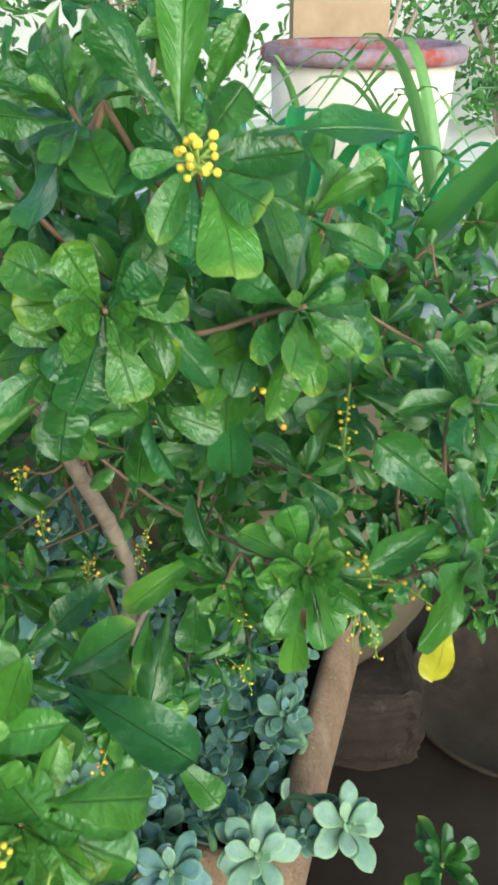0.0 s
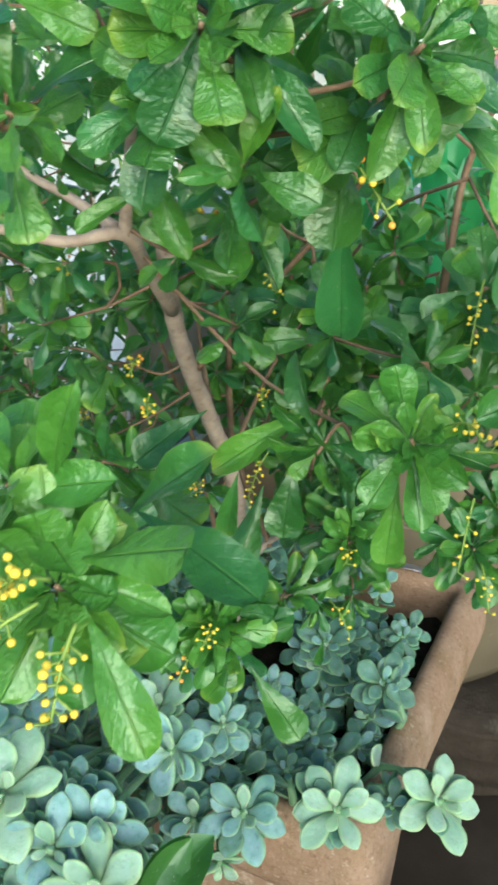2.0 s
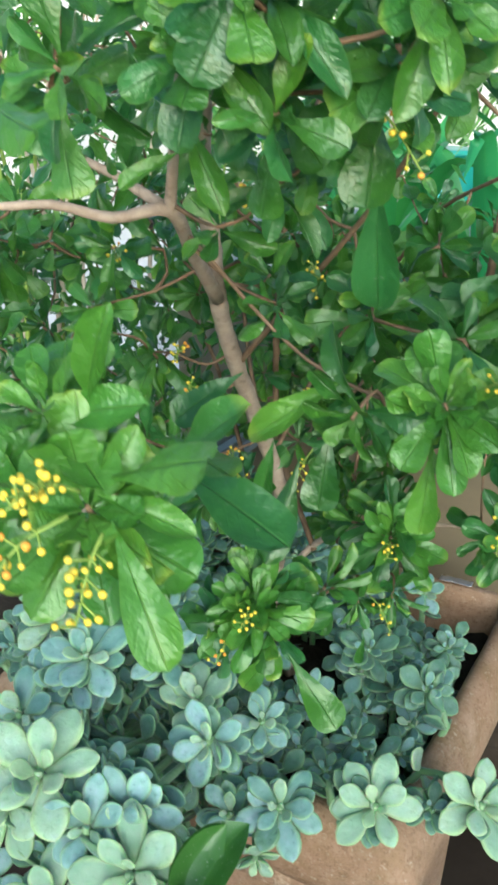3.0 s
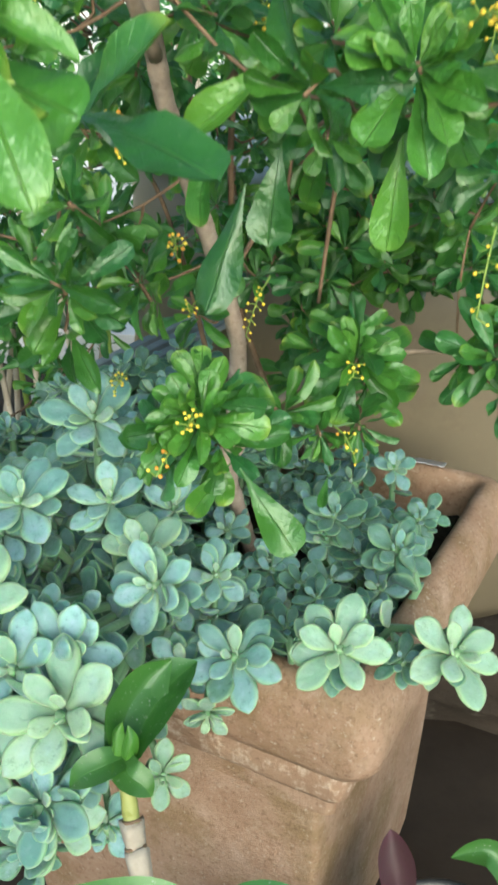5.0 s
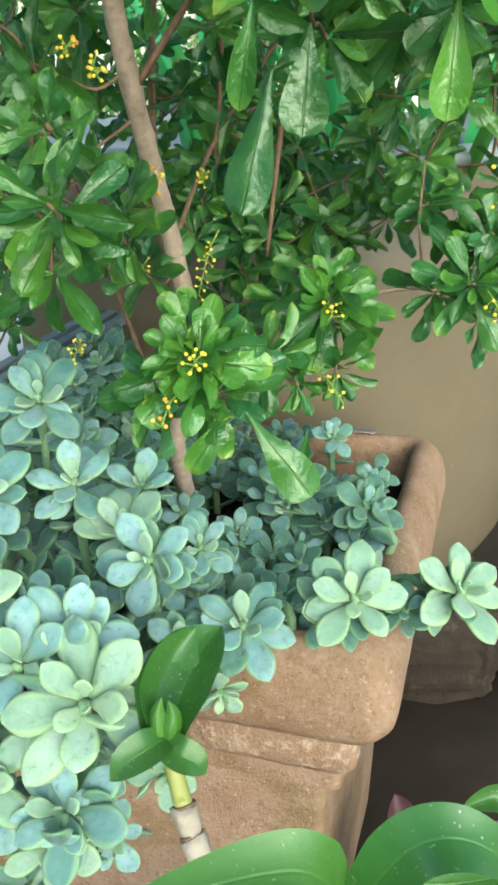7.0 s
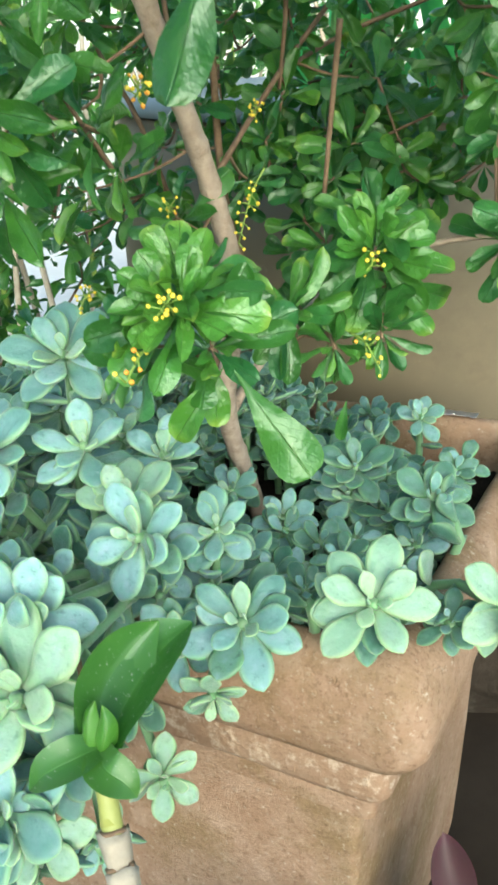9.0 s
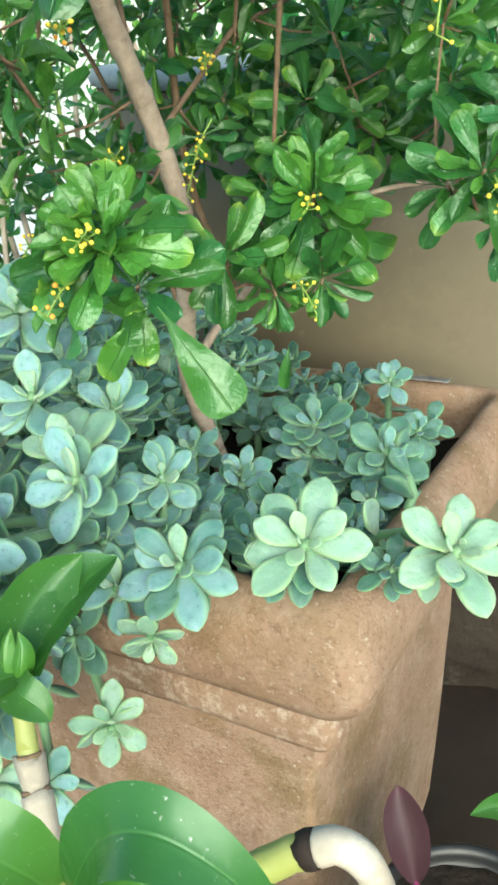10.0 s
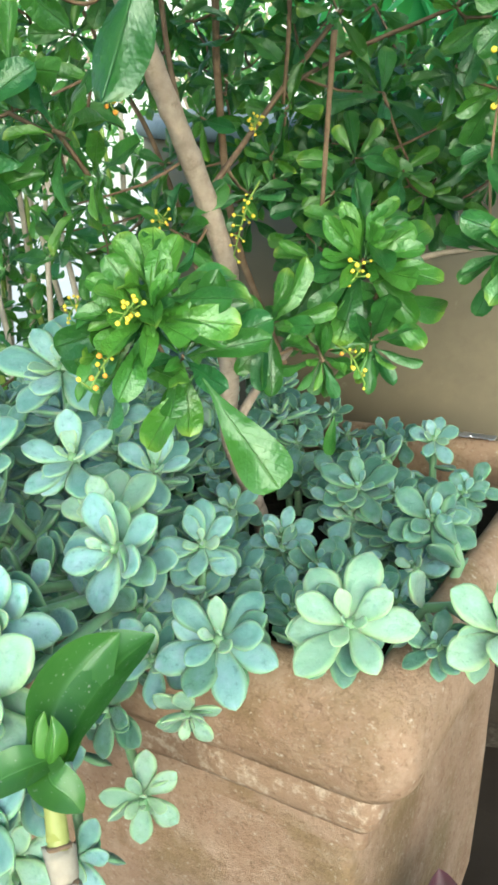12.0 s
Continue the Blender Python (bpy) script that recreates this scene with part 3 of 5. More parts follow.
def rosette(at, axis, size, tint="blue", count=13, lo=14, hi=93, root=None):
    """One succulent: leaves in a spiral round the tip of a thick stem that rises from the soil."""
    SUC_COUNT[0] += 1
    rng = random.Random(900 + SUC_COUNT[0])
    at = Vector(at)
    a = Vector(axis).normalized()
    if root is None:
        q = POT.inverted() @ at
        lim = 0.195
        root = POT @ Vector((max(-lim, min(lim, q.x)), max(-lim, min(lim, q.y)), 0.375))
    else:
        root = Vector(root)
    plant = thing("succulent", root, SUC_LABEL[tint], "succulent", "succulents in the planter")
    local = Matrix.Translation(-root)
    bm = bmesh.new()
    mid = (root + at) / 2 + Vector((0, 0, 0.012)) - a * 0.01
    q = POT.inverted() @ at
    if max(abs(q.x), abs(q.y)) > 0.205:
        k = 0.238 / max(abs(q.x), abs(q.y))
        mid = POT @ Vector((q.x * k - (0.08 if at.z < 0.42 else 0.0), q.y * k, 0.466))
    pts = [local @ p for p in spline([root, mid, at - a * 0.5 * size, at - a * 0.05 * size], 3)]
    tube(bm, pts, (0.0042, 0.0036), 7)
    part("stem", bm, M_SUC_DEEP, plant)
    side = a.orthogonal().normalized()
    spin = rng.uniform(0, 6.28)
    for k in range(count):
        f = k / max(count - 1, 1)
        ang = spin + 2.39996 * k + rng.uniform(-0.15, 0.15)
        el = radians(lo + (hi - lo) * min(1.0, 1.25 * f) ** 0.62 + rng.uniform(-5, 5))
        rad = Matrix.Rotation(ang, 3, a) @ side
        way = a * math.cos(el) + rad * math.sin(el)
        up = a * math.sin(el) - rad * math.cos(el)
        length = size * (0.24 + 0.76 * min(1.0, 1.45 * f) ** 0.9) * rng.uniform(0.9, 1.08)
        base = at - a * (0.30 * size * f) + rad * 0.06 * size
        ob = part("leaf", SUC[HEARTS[tint] if k < 4 else tint][rng.randrange(4)], None, plant)
        ob.matrix_basis = local @ aim(base, way, up, length, rng.uniform(0.9, 1.08))
    # older leaves along the stem
    low = 0 if count < 9 else (9 if (at - root).length < 0.12 else 14)
    for k in range(low):
        f = 0.22 + 0.68 * k / low
        i = min(int(f * (len(pts) - 1)), len(pts) - 2)
        p, d = pts[i], (pts[i + 1] - pts[i]).normalized()
        rad = Matrix.Rotation(spin + 2.4 * k, 3, d) @ d.orthogonal().normalized()
        el = radians(rng.uniform(60, 95))
        way = d * math.cos(el) + rad * math.sin(el)
        q = POT.inverted() @ (p + root)
        if 0.205 < max(abs(q.x), abs(q.y)) < 0.275 and q.z < 0.458:
            continue
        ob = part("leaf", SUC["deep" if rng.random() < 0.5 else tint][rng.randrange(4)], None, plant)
        ob.matrix_basis = aim(p + rad * 0.002, way, d * math.sin(el) - rad * math.cos(el), min(size, 0.038) * rng.uniform(0.7, 0.98))
    return plant


FRONT = (0.05, -0.62, 0.75)
rosette((0.009, 0.519, 0.540), (0.12, -0.62, 0.75), 0.040, "pale", 11)
rosette((-0.072, 0.519, 0.516), (0.05, -0.66, 0.72), 0.040, "blue", 11)
rosette((0.098, 0.573, 0.512), (0.28, -0.55, 0.75), 0.042, "pale", 11)
rosette((-0.109, 0.600, 0.533), FRONT, 0.031, "blue", 11)
rosette((-0.167, 0.579, 0.562), (0.0, -0.5, 0.85), 0.040, "pale", 10)
rosette((-0.160, 0.646, 0.566), (0.1, -0.5, 0.85), 0.032, "blue", 10)
rosette((-0.250, 0.683, 0.630), (0.1, -0.62, 0.75), 0.048, "blue", 11)
rosette((-0.250, 0.437, 0.588), (0.15, -0.5, 0.82), 0.054, "pale", 11)
rosette((-0.160, 0.396, 0.548), (0.05, -0.76, 0.62), 0.052, "pale", 11)
rosette((-0.218, 0.470, 0.345), (0.0, -0.80, 0.55), 0.042, "pale", 12)
rosette((-0.272, 0.455, 0.395), (-0.1, -0.80, 0.5), 0.040, "blue", 11)
rosette((-0.178, 0.492, 0.330), (0.1, -0.90, 0.3), 0.032, "blue", 10)
rosette((-0.255, 0.485, 0.280), (0.0, -0.90, 0.3), 0.036, "deep", 11)
rosette((-0.208, 0.613, 0.586), (0.1, -0.45, 0.88), 0.036, "blue", 10)
rosette((-0.084, 0.727, 0.474), (0.1, -0.5, 0.85), 0.030, "blue", 11)
rosette((-0.271, 0.570, 0.600), (0.05, -0.5, 0.85), 0.046, "blue", 11)
for x, y, z, size, tint in ((-0.295, 0.575, 0.560, 0.044, "blue"), (-0.300, 0.455, 0.520, 0.046, "pale"), (-0.235, 0.405, 0.480, 0.044, "pale"), (-0.262, 0.425, 0.440, 0.042, "blue"), (-0.310, 0.500, 0.470, 0.040, "blue"), (-0.330, 0.540, 0.540, 0.044, "blue"), (-0.345, 0.640, 0.575, 0.044, "pale"), (-0.330, 0.440, 0.430, 0.042, "blue")):
    rosette((x, y, z), (0.05, -0.68, 0.68), size, tint, 11)
rosette((0.040, 0.725, 0.505), (0.2, -0.6, 0.76), 0.036, "deep", 11)
rosette((0.022, 0.950, 0.480), (0.1, -0.65, 0.72), 0.028, "blue", 10)
rosette((-0.030, 0.785, 0.500), (0.0, -0.5, 0.85), 0.036, "deep", 11)
rosette((-0.205, 0.680, 0.565), (0.2, -0.3, 0.93), 0.036, "blue", 9)
rosette((-0.135, 0.520, 0.370), (0.30, -0.85, 0.35), 0.030, "pale", 10)
rosette((-0.088, 0.500, 0.466), (0.2, -0.85, -0.2), 0.022, "pale", 11)
rosette((0.055, 0.580, 0.488), (0.0, -0.6, 0.8), 0.026, "deep", 10)
rosette((-0.141, 0.559, 0.503), (-0.1, -0.5, 0.85), 0.034, "blue", 8)
rosette((-0.045, 0.600, 0.490), (0.1, -0.4, 0.9), 0.024, "deep", 11)
rosette((-0.118, 0.522, 0.492), (0.0, -0.75, 0.6), 0.032, "blue", 10)
rosette((-0.152, 0.512, 0.452), (-0.1, -0.85, 0.45), 0.030, "deep", 10)
rng = random.Random(8)
for k in range(22):
    f = rng.random()
    at = Vector((-0.36 + 0.22 * f + rng.uniform(-0.02, 0.02), 0.62 - 0.10 * f - rng.uniform(0.0, 0.16), rng.uniform(0.44, 0.57)))
    if (at - Vector((-0.112, 0.40, 0.54))).length < 0.06:
        continue
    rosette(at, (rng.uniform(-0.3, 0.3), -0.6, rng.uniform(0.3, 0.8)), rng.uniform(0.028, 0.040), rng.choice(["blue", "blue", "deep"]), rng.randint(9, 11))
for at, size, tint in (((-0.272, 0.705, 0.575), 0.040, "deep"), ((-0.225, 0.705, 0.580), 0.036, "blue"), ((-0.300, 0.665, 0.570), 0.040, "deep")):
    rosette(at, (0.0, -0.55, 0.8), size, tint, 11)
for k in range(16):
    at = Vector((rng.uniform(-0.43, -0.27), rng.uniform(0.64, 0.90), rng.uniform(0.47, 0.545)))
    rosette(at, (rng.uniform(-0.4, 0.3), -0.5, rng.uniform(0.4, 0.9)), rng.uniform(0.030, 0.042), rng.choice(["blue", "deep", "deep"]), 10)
rng = random.Random(15)
for k in range(17):
    f = k / 16
    at = POT @ Vector((-0.26 + 0.36 * f, -0.225 + rng.uniform(-0.02, 0.03), rng.uniform(0.475, 0.505)))
    rosette(at, (rng.uniform(-0.3, 0.3), -0.65, rng.uniform(0.5, 0.8)), rng.uniform(0.026, 0.034), rng.choice(["blue", "deep"]), rng.randint(8, 10))
for k in range(12):
    f = k / 11
    at = POT @ Vector((-0.235 + rng.uniform(-0.03, 0.02), -0.19 + 0.36 * f, rng.uniform(0.50, 0.55)))
    rosette(at, (rng.uniform(-0.5, 0.2), -0.55, rng.uniform(0.5, 0.9)), rng.uniform(0.028, 0.036), rng.choice(["blue", "deep"]), rng.randint(8, 10))
rng = random.Random(4)
for i in range(12):
    for j in range(12):
        q = Vector((-0.195 + 0.0355 * i + rng.uniform(-0.012, 0.012), -0.195 + 0.0355 * j + rng.uniform(-0.012, 0.012), 0))
        if any((q.x - 0.004 - 0.012 * f) ** 2 + (q.y - 0.035 + 0.016 * f) ** 2 < 0.0014 for f in range(5)) or (q.x > 0.13 and q.y > 0.09) or (q.y > 0.16 and q.x > 0 and rng.random() < 0.4):
            continue
        z = rng.uniform(0.435, 0.475) + 0.095 * max(0.0, -q.x) / 0.16
        at = POT @ Vector((q.x, q.y, z))
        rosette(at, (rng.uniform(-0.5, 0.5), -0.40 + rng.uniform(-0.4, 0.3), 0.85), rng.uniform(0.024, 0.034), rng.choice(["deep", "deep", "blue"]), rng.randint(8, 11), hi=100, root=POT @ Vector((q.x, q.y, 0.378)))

# ---- the flowering shrub ----
SHRUB_AT = Vector((-0.132, 0.865, 0.385))
shrub = thing("shrub", SHRUB_AT, "leafy green shrub with small yellow flower sprays growing in the planter", "shrub")
TO = Matrix.Translation(-SHRUB_AT)
TRUNK = [(-0.132, 0.865, 0.375), (-0.139, 0.831, 0.45), (-0.146, 0.788, 0.54), (-0.130, 0.754, 0.63), (-0.126, 0.743, 0.69), (-0.133, 0.721, 0.75), (-0.140, 0.683, 0.81), (-0.147, 0.643, 0.87), (-0.151, 0.606, 0.93), (-0.147, 0.573, 0.99), (-0.143, 0.540, 1.05), (-0.12, 0.48, 1.14)]
trunk_pts = spline(TRUNK, 14)
bm = bmesh.new()
trunk_r = [(0.0092 - 0.0030 * i / (len(trunk_pts) - 1)) * (1.0 + 0.05 * (i % 7 == 0) + 0.07 * noise.noise(Vector((i * 0.37, 2.0, 5.0)))) for i in range(len(trunk_pts))]
tube(bm, [TO @ p for p in trunk_pts], trunk_r, 16, knobs=0.16)
part("trunk", bm, M_BARK, shrub, "pale grey-brown knobbly stem")


def bough(pts, r0, r1, material=M_BARK, sides=8):
    bm = bmesh.new()
    tube(bm, [TO @ p for p in spline(pts, 4)], (r0, r1), sides, knobs=0.15)
    return part("branch", bm, material, shrub)


BOUGHS = [
    [(-0.150, 0.604, 0.935), (-0.146, 0.53, 0.985), (-0.140, 0.468, 1.024), (-0.172, 0.456, 1.020), (-0.205, 0.443, 1.028), (-0.25, 0.436, 1.026), (-0.33, 0.42, 1.036)],
    [(-0.140, 0.468, 1.024), (-0.18, 0.485, 1.04), (-0.221, 0.50, 1.055), (-0.28, 0.53, 1.09)],
    [(-0.140, 0.468, 1.024), (-0.135, 0.46, 1.047), (-0.11, 0.41, 1.11), (-0.05, 0.32, 1.20)],
    [(-0.133, 0.721, 0.750), (-0.105, 0.85, 0.82), (-0.05, 0.90, 0.90), (0.00, 0.82, 0.98), (0.06, 0.70, 1.03)],
    [(-0.105, 0.85, 0.82), (-0.06, 0.95, 0.85), (0.05, 0.95, 0.89), (0.12, 0.88, 0.94), (0.17, 0.80, 1.02)],
    [(-0.139, 0.831, 0.46), (-0.22, 0.93, 0.66), (-0.264, 0.95, 0.776), (-0.304, 0.95, 0.85), (-0.33, 0.86, 1.00)],
    [(-0.137, 0.70, 0.785), (-0.17, 0.76, 0.86), (-0.19, 0.80, 0.98), (-0.2, 0.80, 1.12)],
    [(-0.147, 0.643, 0.87), (-0.10, 0.62, 0.93), (-0.03, 0.58, 1.02), (0.02, 0.50, 1.10)],
    [(-0.146, 0.790, 0.535), (-0.126, 0.815, 0.572), (-0.103, 0.830, 0.600), (-0.05, 0.76, 0.665), (-0.02, 0.70, 0.69), (0.029, 0.70, 0.713), (0.085, 0.675, 0.726)],
    [(-0.105, 0.83, 0.59), (-0.155, 0.86, 0.70), (-0.161, 0.852, 0.82), (-0.160, 0.852, 0.88), (-0.150, 0.84, 0.98)],
]
THICK = [0.0058, 0.0040, 0.0044, 0.0024, 0.0022, 0.0036, 0.0024, 0.0028, 0.0048, 0.0036]
for k, pts in enumerate(BOUGHS):
    bough(pts, THICK[k], 0.0030 if k == 9 else 0.0016, M_BARK if k in (0, 1, 2, 8) else M_TWIG)
bough([(-0.27, 0.430, 1.028), (-0.255, 0.36, 1.00), (-0.235, 0.31, 0.96), (-0.19, 0.27, 0.945)], 0.0026, 0.0014)
bough([(0.05, 0.76, 0.88), (0.054, 0.75, 0.96), (0.059, 0.75, 1.028), (0.08, 0.72, 1.10)], 0.0040, 0.0024, M_TWIG)
bough([(0.10, 0.84, 0.90), (0.164, 0.80, 0.936), (0.238, 0.80, 0.967), (0.30, 0.82, 0.99)], 0.0030, 0.0020, M_TWIG)
BONES = [p for pts in [TRUNK, *BOUGHS] for p in spline(pts, 4) if p.z > 0.62]

TWIG_NODES = list(BONES)
leaf_n = [0]


STEM = [p for p in spline(TRUNK, 6) if 0.71 < p.z < 1.0]
OPEN_SIDE = Vector((0.03, 0.05, 0.85))


def before_stem(p, room):
    """Whether a place lies in the gap in the crown through which the bare stem shows."""
    for q in STEM:
        d = (OPEN_SIDE - q).normalized()
        f = (p - q).dot(d)
        if 0.004 < f < 0.42 and (p - q - d * f).length < room:
            return True
    return False


def put_leaf(m, meshes):
    ob = part("leaf", meshes[leaf_n[0] % len(meshes)], None, shrub)
    leaf_n[0] += 1
    ob.matrix_basis = TO @ m
    return ob


def twig_to(at, axis, r=0.0010, reach=None):
    at, a = Vector(at), Vector(axis).normalized()
    near = min(TWIG_NODES if reach is None else [Vector(reach)], key=lambda p: (p - at).length + 0.6 * max(0.0, p.z - at.z))
    bm = bmesh.new()
    pts = spline([near, (near + at) / 2 - a * 0.25 * (near - at).length + Vector((0, 0, -0.01)), at - a * 0.025, at], 4)
    tube(bm, [TO @ p for p in pts], (r * 1.4, r), 6, knobs=0.2)
    TWIG_NODES.extend(pts[3:-3])
    return part("twig", bm, M_TWIG, shrub)


def whorl(at, axis, size, count, seed, meshes=None, lo=30, hi=100, twig=True, reach=None, young=0):
    rng = random.Random(seed)
    count = int(1.4 * count)
    for k, m in enumerate(whorl_poses(at, axis, size, count, rng, lo - 8, hi, 0.36, 1.5 if at[1] < 0.30 else 1.3 if at[2] > 0.86 else 1.05)):
        put_leaf(m, YOUNG if k < max(1.4 * young, 3) else (meshes or LEAVES))
    if twig:
        twig_to(at, axis, reach=reach)


def spray(at, way, length, buds, seed, orange=0.08, sag=0.3):
    """A thin stalk with short side stalks that carry round yellow buds."""
    rng = random.Random(seed)
    at, w = TO @ Vector(at), Vector(way).normalized()
    bm = bmesh.new()
    pts = spline([at, at + w * length * 0.5 + Vector((0, 0, 0.02 * length)), at + w * length - Vector((0, 0, sag * length))], 5)
    tube(bm, pts, (0.0008, 0.0005), 5, 0)
    side = w.orthogonal().normalized()
    buds = int(1.35 * buds)
    for k in range(buds):
        f = 0.35 + 0.65 * k / max(buds - 1, 1)
        p = pts[min(int(f * (len(pts) - 1)), len(pts) - 1)]
        out = (Matrix.Rotation(2.4 * k + rng.uniform(-0.4, 0.4), 3, w) @ side + w * 0.4).normalized() * rng.uniform(0.003, 0.0085)
        tube(bm, [p, p + out * 0.6, p + out], (0.0005, 0.0005), 4, 0)
        ball(bm, p + out, rng.uniform(0.0011, 0.0018), 2 if rng.random() < orange else 1, 2 if at.y < 0.35 - SHRUB_AT.y else 1)
    return part("flower_spray", bm, [M_STALK, M_BUD, M_BUDORANGE], shrub, "thin stalk with round yellow buds")


# shoots that stand out one by one
whorl((-0.100, 0.530, 0.728), (0.1, -0.45, 0.9), 0.052, 10, 110, young=3)
whorl((-0.055, 0.600, 0.690), (0.1, -0.7, 0.3), 0.046, 11, 111)
whorl((0.000, 0.645, 0.662), (0.1, -0.6, -0.35), 0.042, 10, 112)
whorl((-0.010, 0.668, 0.738), (0.1, -0.5, 0.85), 0.050, 8, 113)
whorl((-0.096, 0.512, 0.719), (0.20, -0.75, 0.6), 0.047, 23, 1, young=19)
whorl((-0.085, 0.530, 0.690), (0.3, -0.7, 0.3), 0.052, 13, 101, young=3)
whorl((-0.125, 0.525, 0.690), (-0.5, -0.7, 0.2), 0.052, 12, 102, young=3)
spray((-0.098, 0.508, 0.715), (0.05, -0.75, 0.55), 0.030, 9, 2, 0.0)
spray((-0.108, 0.505, 0.700), (-0.3, -0.7, -0.2), 0.026, 6, 3, 0.6)
whorl((-0.006, 0.652, 0.720), (0.2, -0.75, 0.55), 0.052, 20, 4, young=11)
whorl((0.005, 0.675, 0.695), (0.4, -0.7, 0.2), 0.050, 11, 103)
whorl((-0.045, 0.68, 0.715), (-0.4, -0.7, 0.4), 0.044, 10, 104)
spray((-0.006, 0.648, 0.718), (0.0, -0.8, 0.1), 0.022, 8, 5)
whorl((-0.030, 0.640, 0.655), (0.25, -0.6, -0.2), 0.042, 13, 6)
spray((-0.02, 0.635, 0.668), (0.5, -0.6, -0.1), 0.036, 7, 7)
whorl((0.033, 0.398, 0.945), (0.05, -0.7, 0.6), 0.042, 22, 8, young=22)
spray((0.050, 0.395, 0.955), (0.25, -0.4, 0.25), 0.034, 8, 9)
spray((0.060, 0.39, 0.945), (0.85, -0.3, 0.1), 0.042, 6, 10, 0.0)
whorl((0.120, 0.360, 0.985), (0.3, -0.6, 0.6), 0.052, 10, 11)
whorl((-0.086, 0.222, 0.957), (0.25, -0.6, 0.6), 0.046, 19, 12, young=19, reach=(-0.205, 0.285, 0.948))
whorl((-0.110, 0.240, 0.985), (-0.2, -0.5, 0.7), 0.042, 12, 105, YOUNG, reach=(-0.205, 0.285, 0.948))
whorl((-0.125, 0.235, 0.955), (-0.3, -0.6, 0.3), 0.046, 13, 106, YOUNG, reach=(-0.205, 0.285, 0.948))
spray((-0.080, 0.205, 0.972), (-0.3, -0.6, 0.35), 0.030, 18, 13)
spray((-0.085, 0.205, 0.962), (-0.55, -0.5, -0.35), 0.040, 12, 14, 0.4)
spray((-0.070, 0.20, 0.960), (-0.05, -0.5, -0.4), 0.026, 12, 140, 0.0)
whorl((-0.018, 0.290, 1.188), (0.0, -0.5, 0.5), 0.038, 11, 15, young=2, lo=60)
spray((-0.018, 0.272, 1.188), (0.15, -0.6, 0.25), 0.020, 12, 16)
whorl((-0.068, 0.305, 1.115), (-0.1, -0.6, 0.4), 0.038, 15, 17)
whorl((-0.050, 0.290, 1.135), (0.2, -0.7, 0.2), 0.036, 13, 18)
whorl((-0.060, 0.310, 1.200), (-0.3, -0.4, 0.8), 0.040, 13, 19)
whorl((0.021, 0.310, 1.130), (0.4, -0.6, 0.3), 0.038, 13, 20)
spray((-0.018, 0.36, 1.092), (0.75, -0.35, -0.35), 0.040, 8, 21, 0.3)
whorl((0.124, 0.520, 0.985), (0.3, -0.6, 0.5), 0.042, 12, 22)
whorl((0.128, 0.440, 1.030), (0.4, -0.6, 0.5), 0.042, 12, 23)
whorl((0.100, 0.640, 0.735), (0.1, -0.7, 0.3), 0.050, 14, 24)
spray((0.105, 0.62, 0.735), (0.2, -0.7, -0.4), 0.035, 8, 25)
whorl((0.078, 0.670, 0.722), (-0.1, -0.75, 0.35), 0.044, 13, 124)
whorl((0.118, 0.665, 0.765), (0.2, -0.75, 0.45), 0.044, 12, 125)
whorl((0.112, 0.655, 0.700), (0.2, -0.75, -0.2), 0.040, 9, 126)
whorl((0.075, 0.725, 0.785), (0.0, -0.7, 0.6), 0.044, 12, 26)
whorl((-0.156, 0.705, 0.730), (-0.3, -0.6, 0.4), 0.046, 10, 27)
spray((-0.156, 0.700, 0.735), (0.1, -0.7, 0.3), 0.022, 8, 28)
spray((-0.196, 0.640, 0.690), (-0.1, -0.7, 0.1), 0.022, 9, 29, 0.0)
spray((-0.095, 0.735, 0.760), (-0.35, -0.3, -0.75), 0.045, 14, 30, 0.0)
whorl((-0.205, 0.600, 0.890), (-0.3, -0.6, 0.2), 0.044, 9, 31)
whorl((-0.222, 0.562, 0.915), (-0.4, -0.6, 0.3), 0.044, 9, 32)
whorl((-0.020, 0.515, 0.900), (0.1, -0.6, -0.2), 0.046, 9, 33)
whorl((-0.015, 0.400, 0.930), (-0.3, -0.6, -0.3), 0.046, 8, 34)


def single(base, tip, width=1.0, up=(0, -0.6, 0.8), meshes=None):
    b, t = Vector(base), Vector(tip)
    return put_leaf(aim(b, t - b, up, (t - b).length, width), meshes or LEAVES)


single((-0.068, 0.512, 0.684), (-0.024, 0.494, 0.632), 1.05, (0.2, -0.9, 0.3))
single((-0.012, 0.425, 1.050), (-0.010, 0.432, 0.978), 1.1, (0, -1, 0.2))
single((-0.050, 0.440, 0.885), (-0.065, 0.423, 0.820), 0.95, (0, -1, 0.2))
single((-0.032, 0.440, 0.905), (-0.036, 0.424, 0.858), 1.25, (0, -1, 0.3))
single((0.029, 0.408, 0.915), (0.026, 0.400, 0.864), 1.1, (0, -1, 0.2), YOUNG)
single((0.108, 0.366, 0.942), (0.101, 0.358, 0.897), 1.05, (0, -1, 0.3), YELLOWED)
single((-0.058, 0.402, 0.912), (-0.065, 0.392, 0.872), 1.0, (0, -1, 0.3))

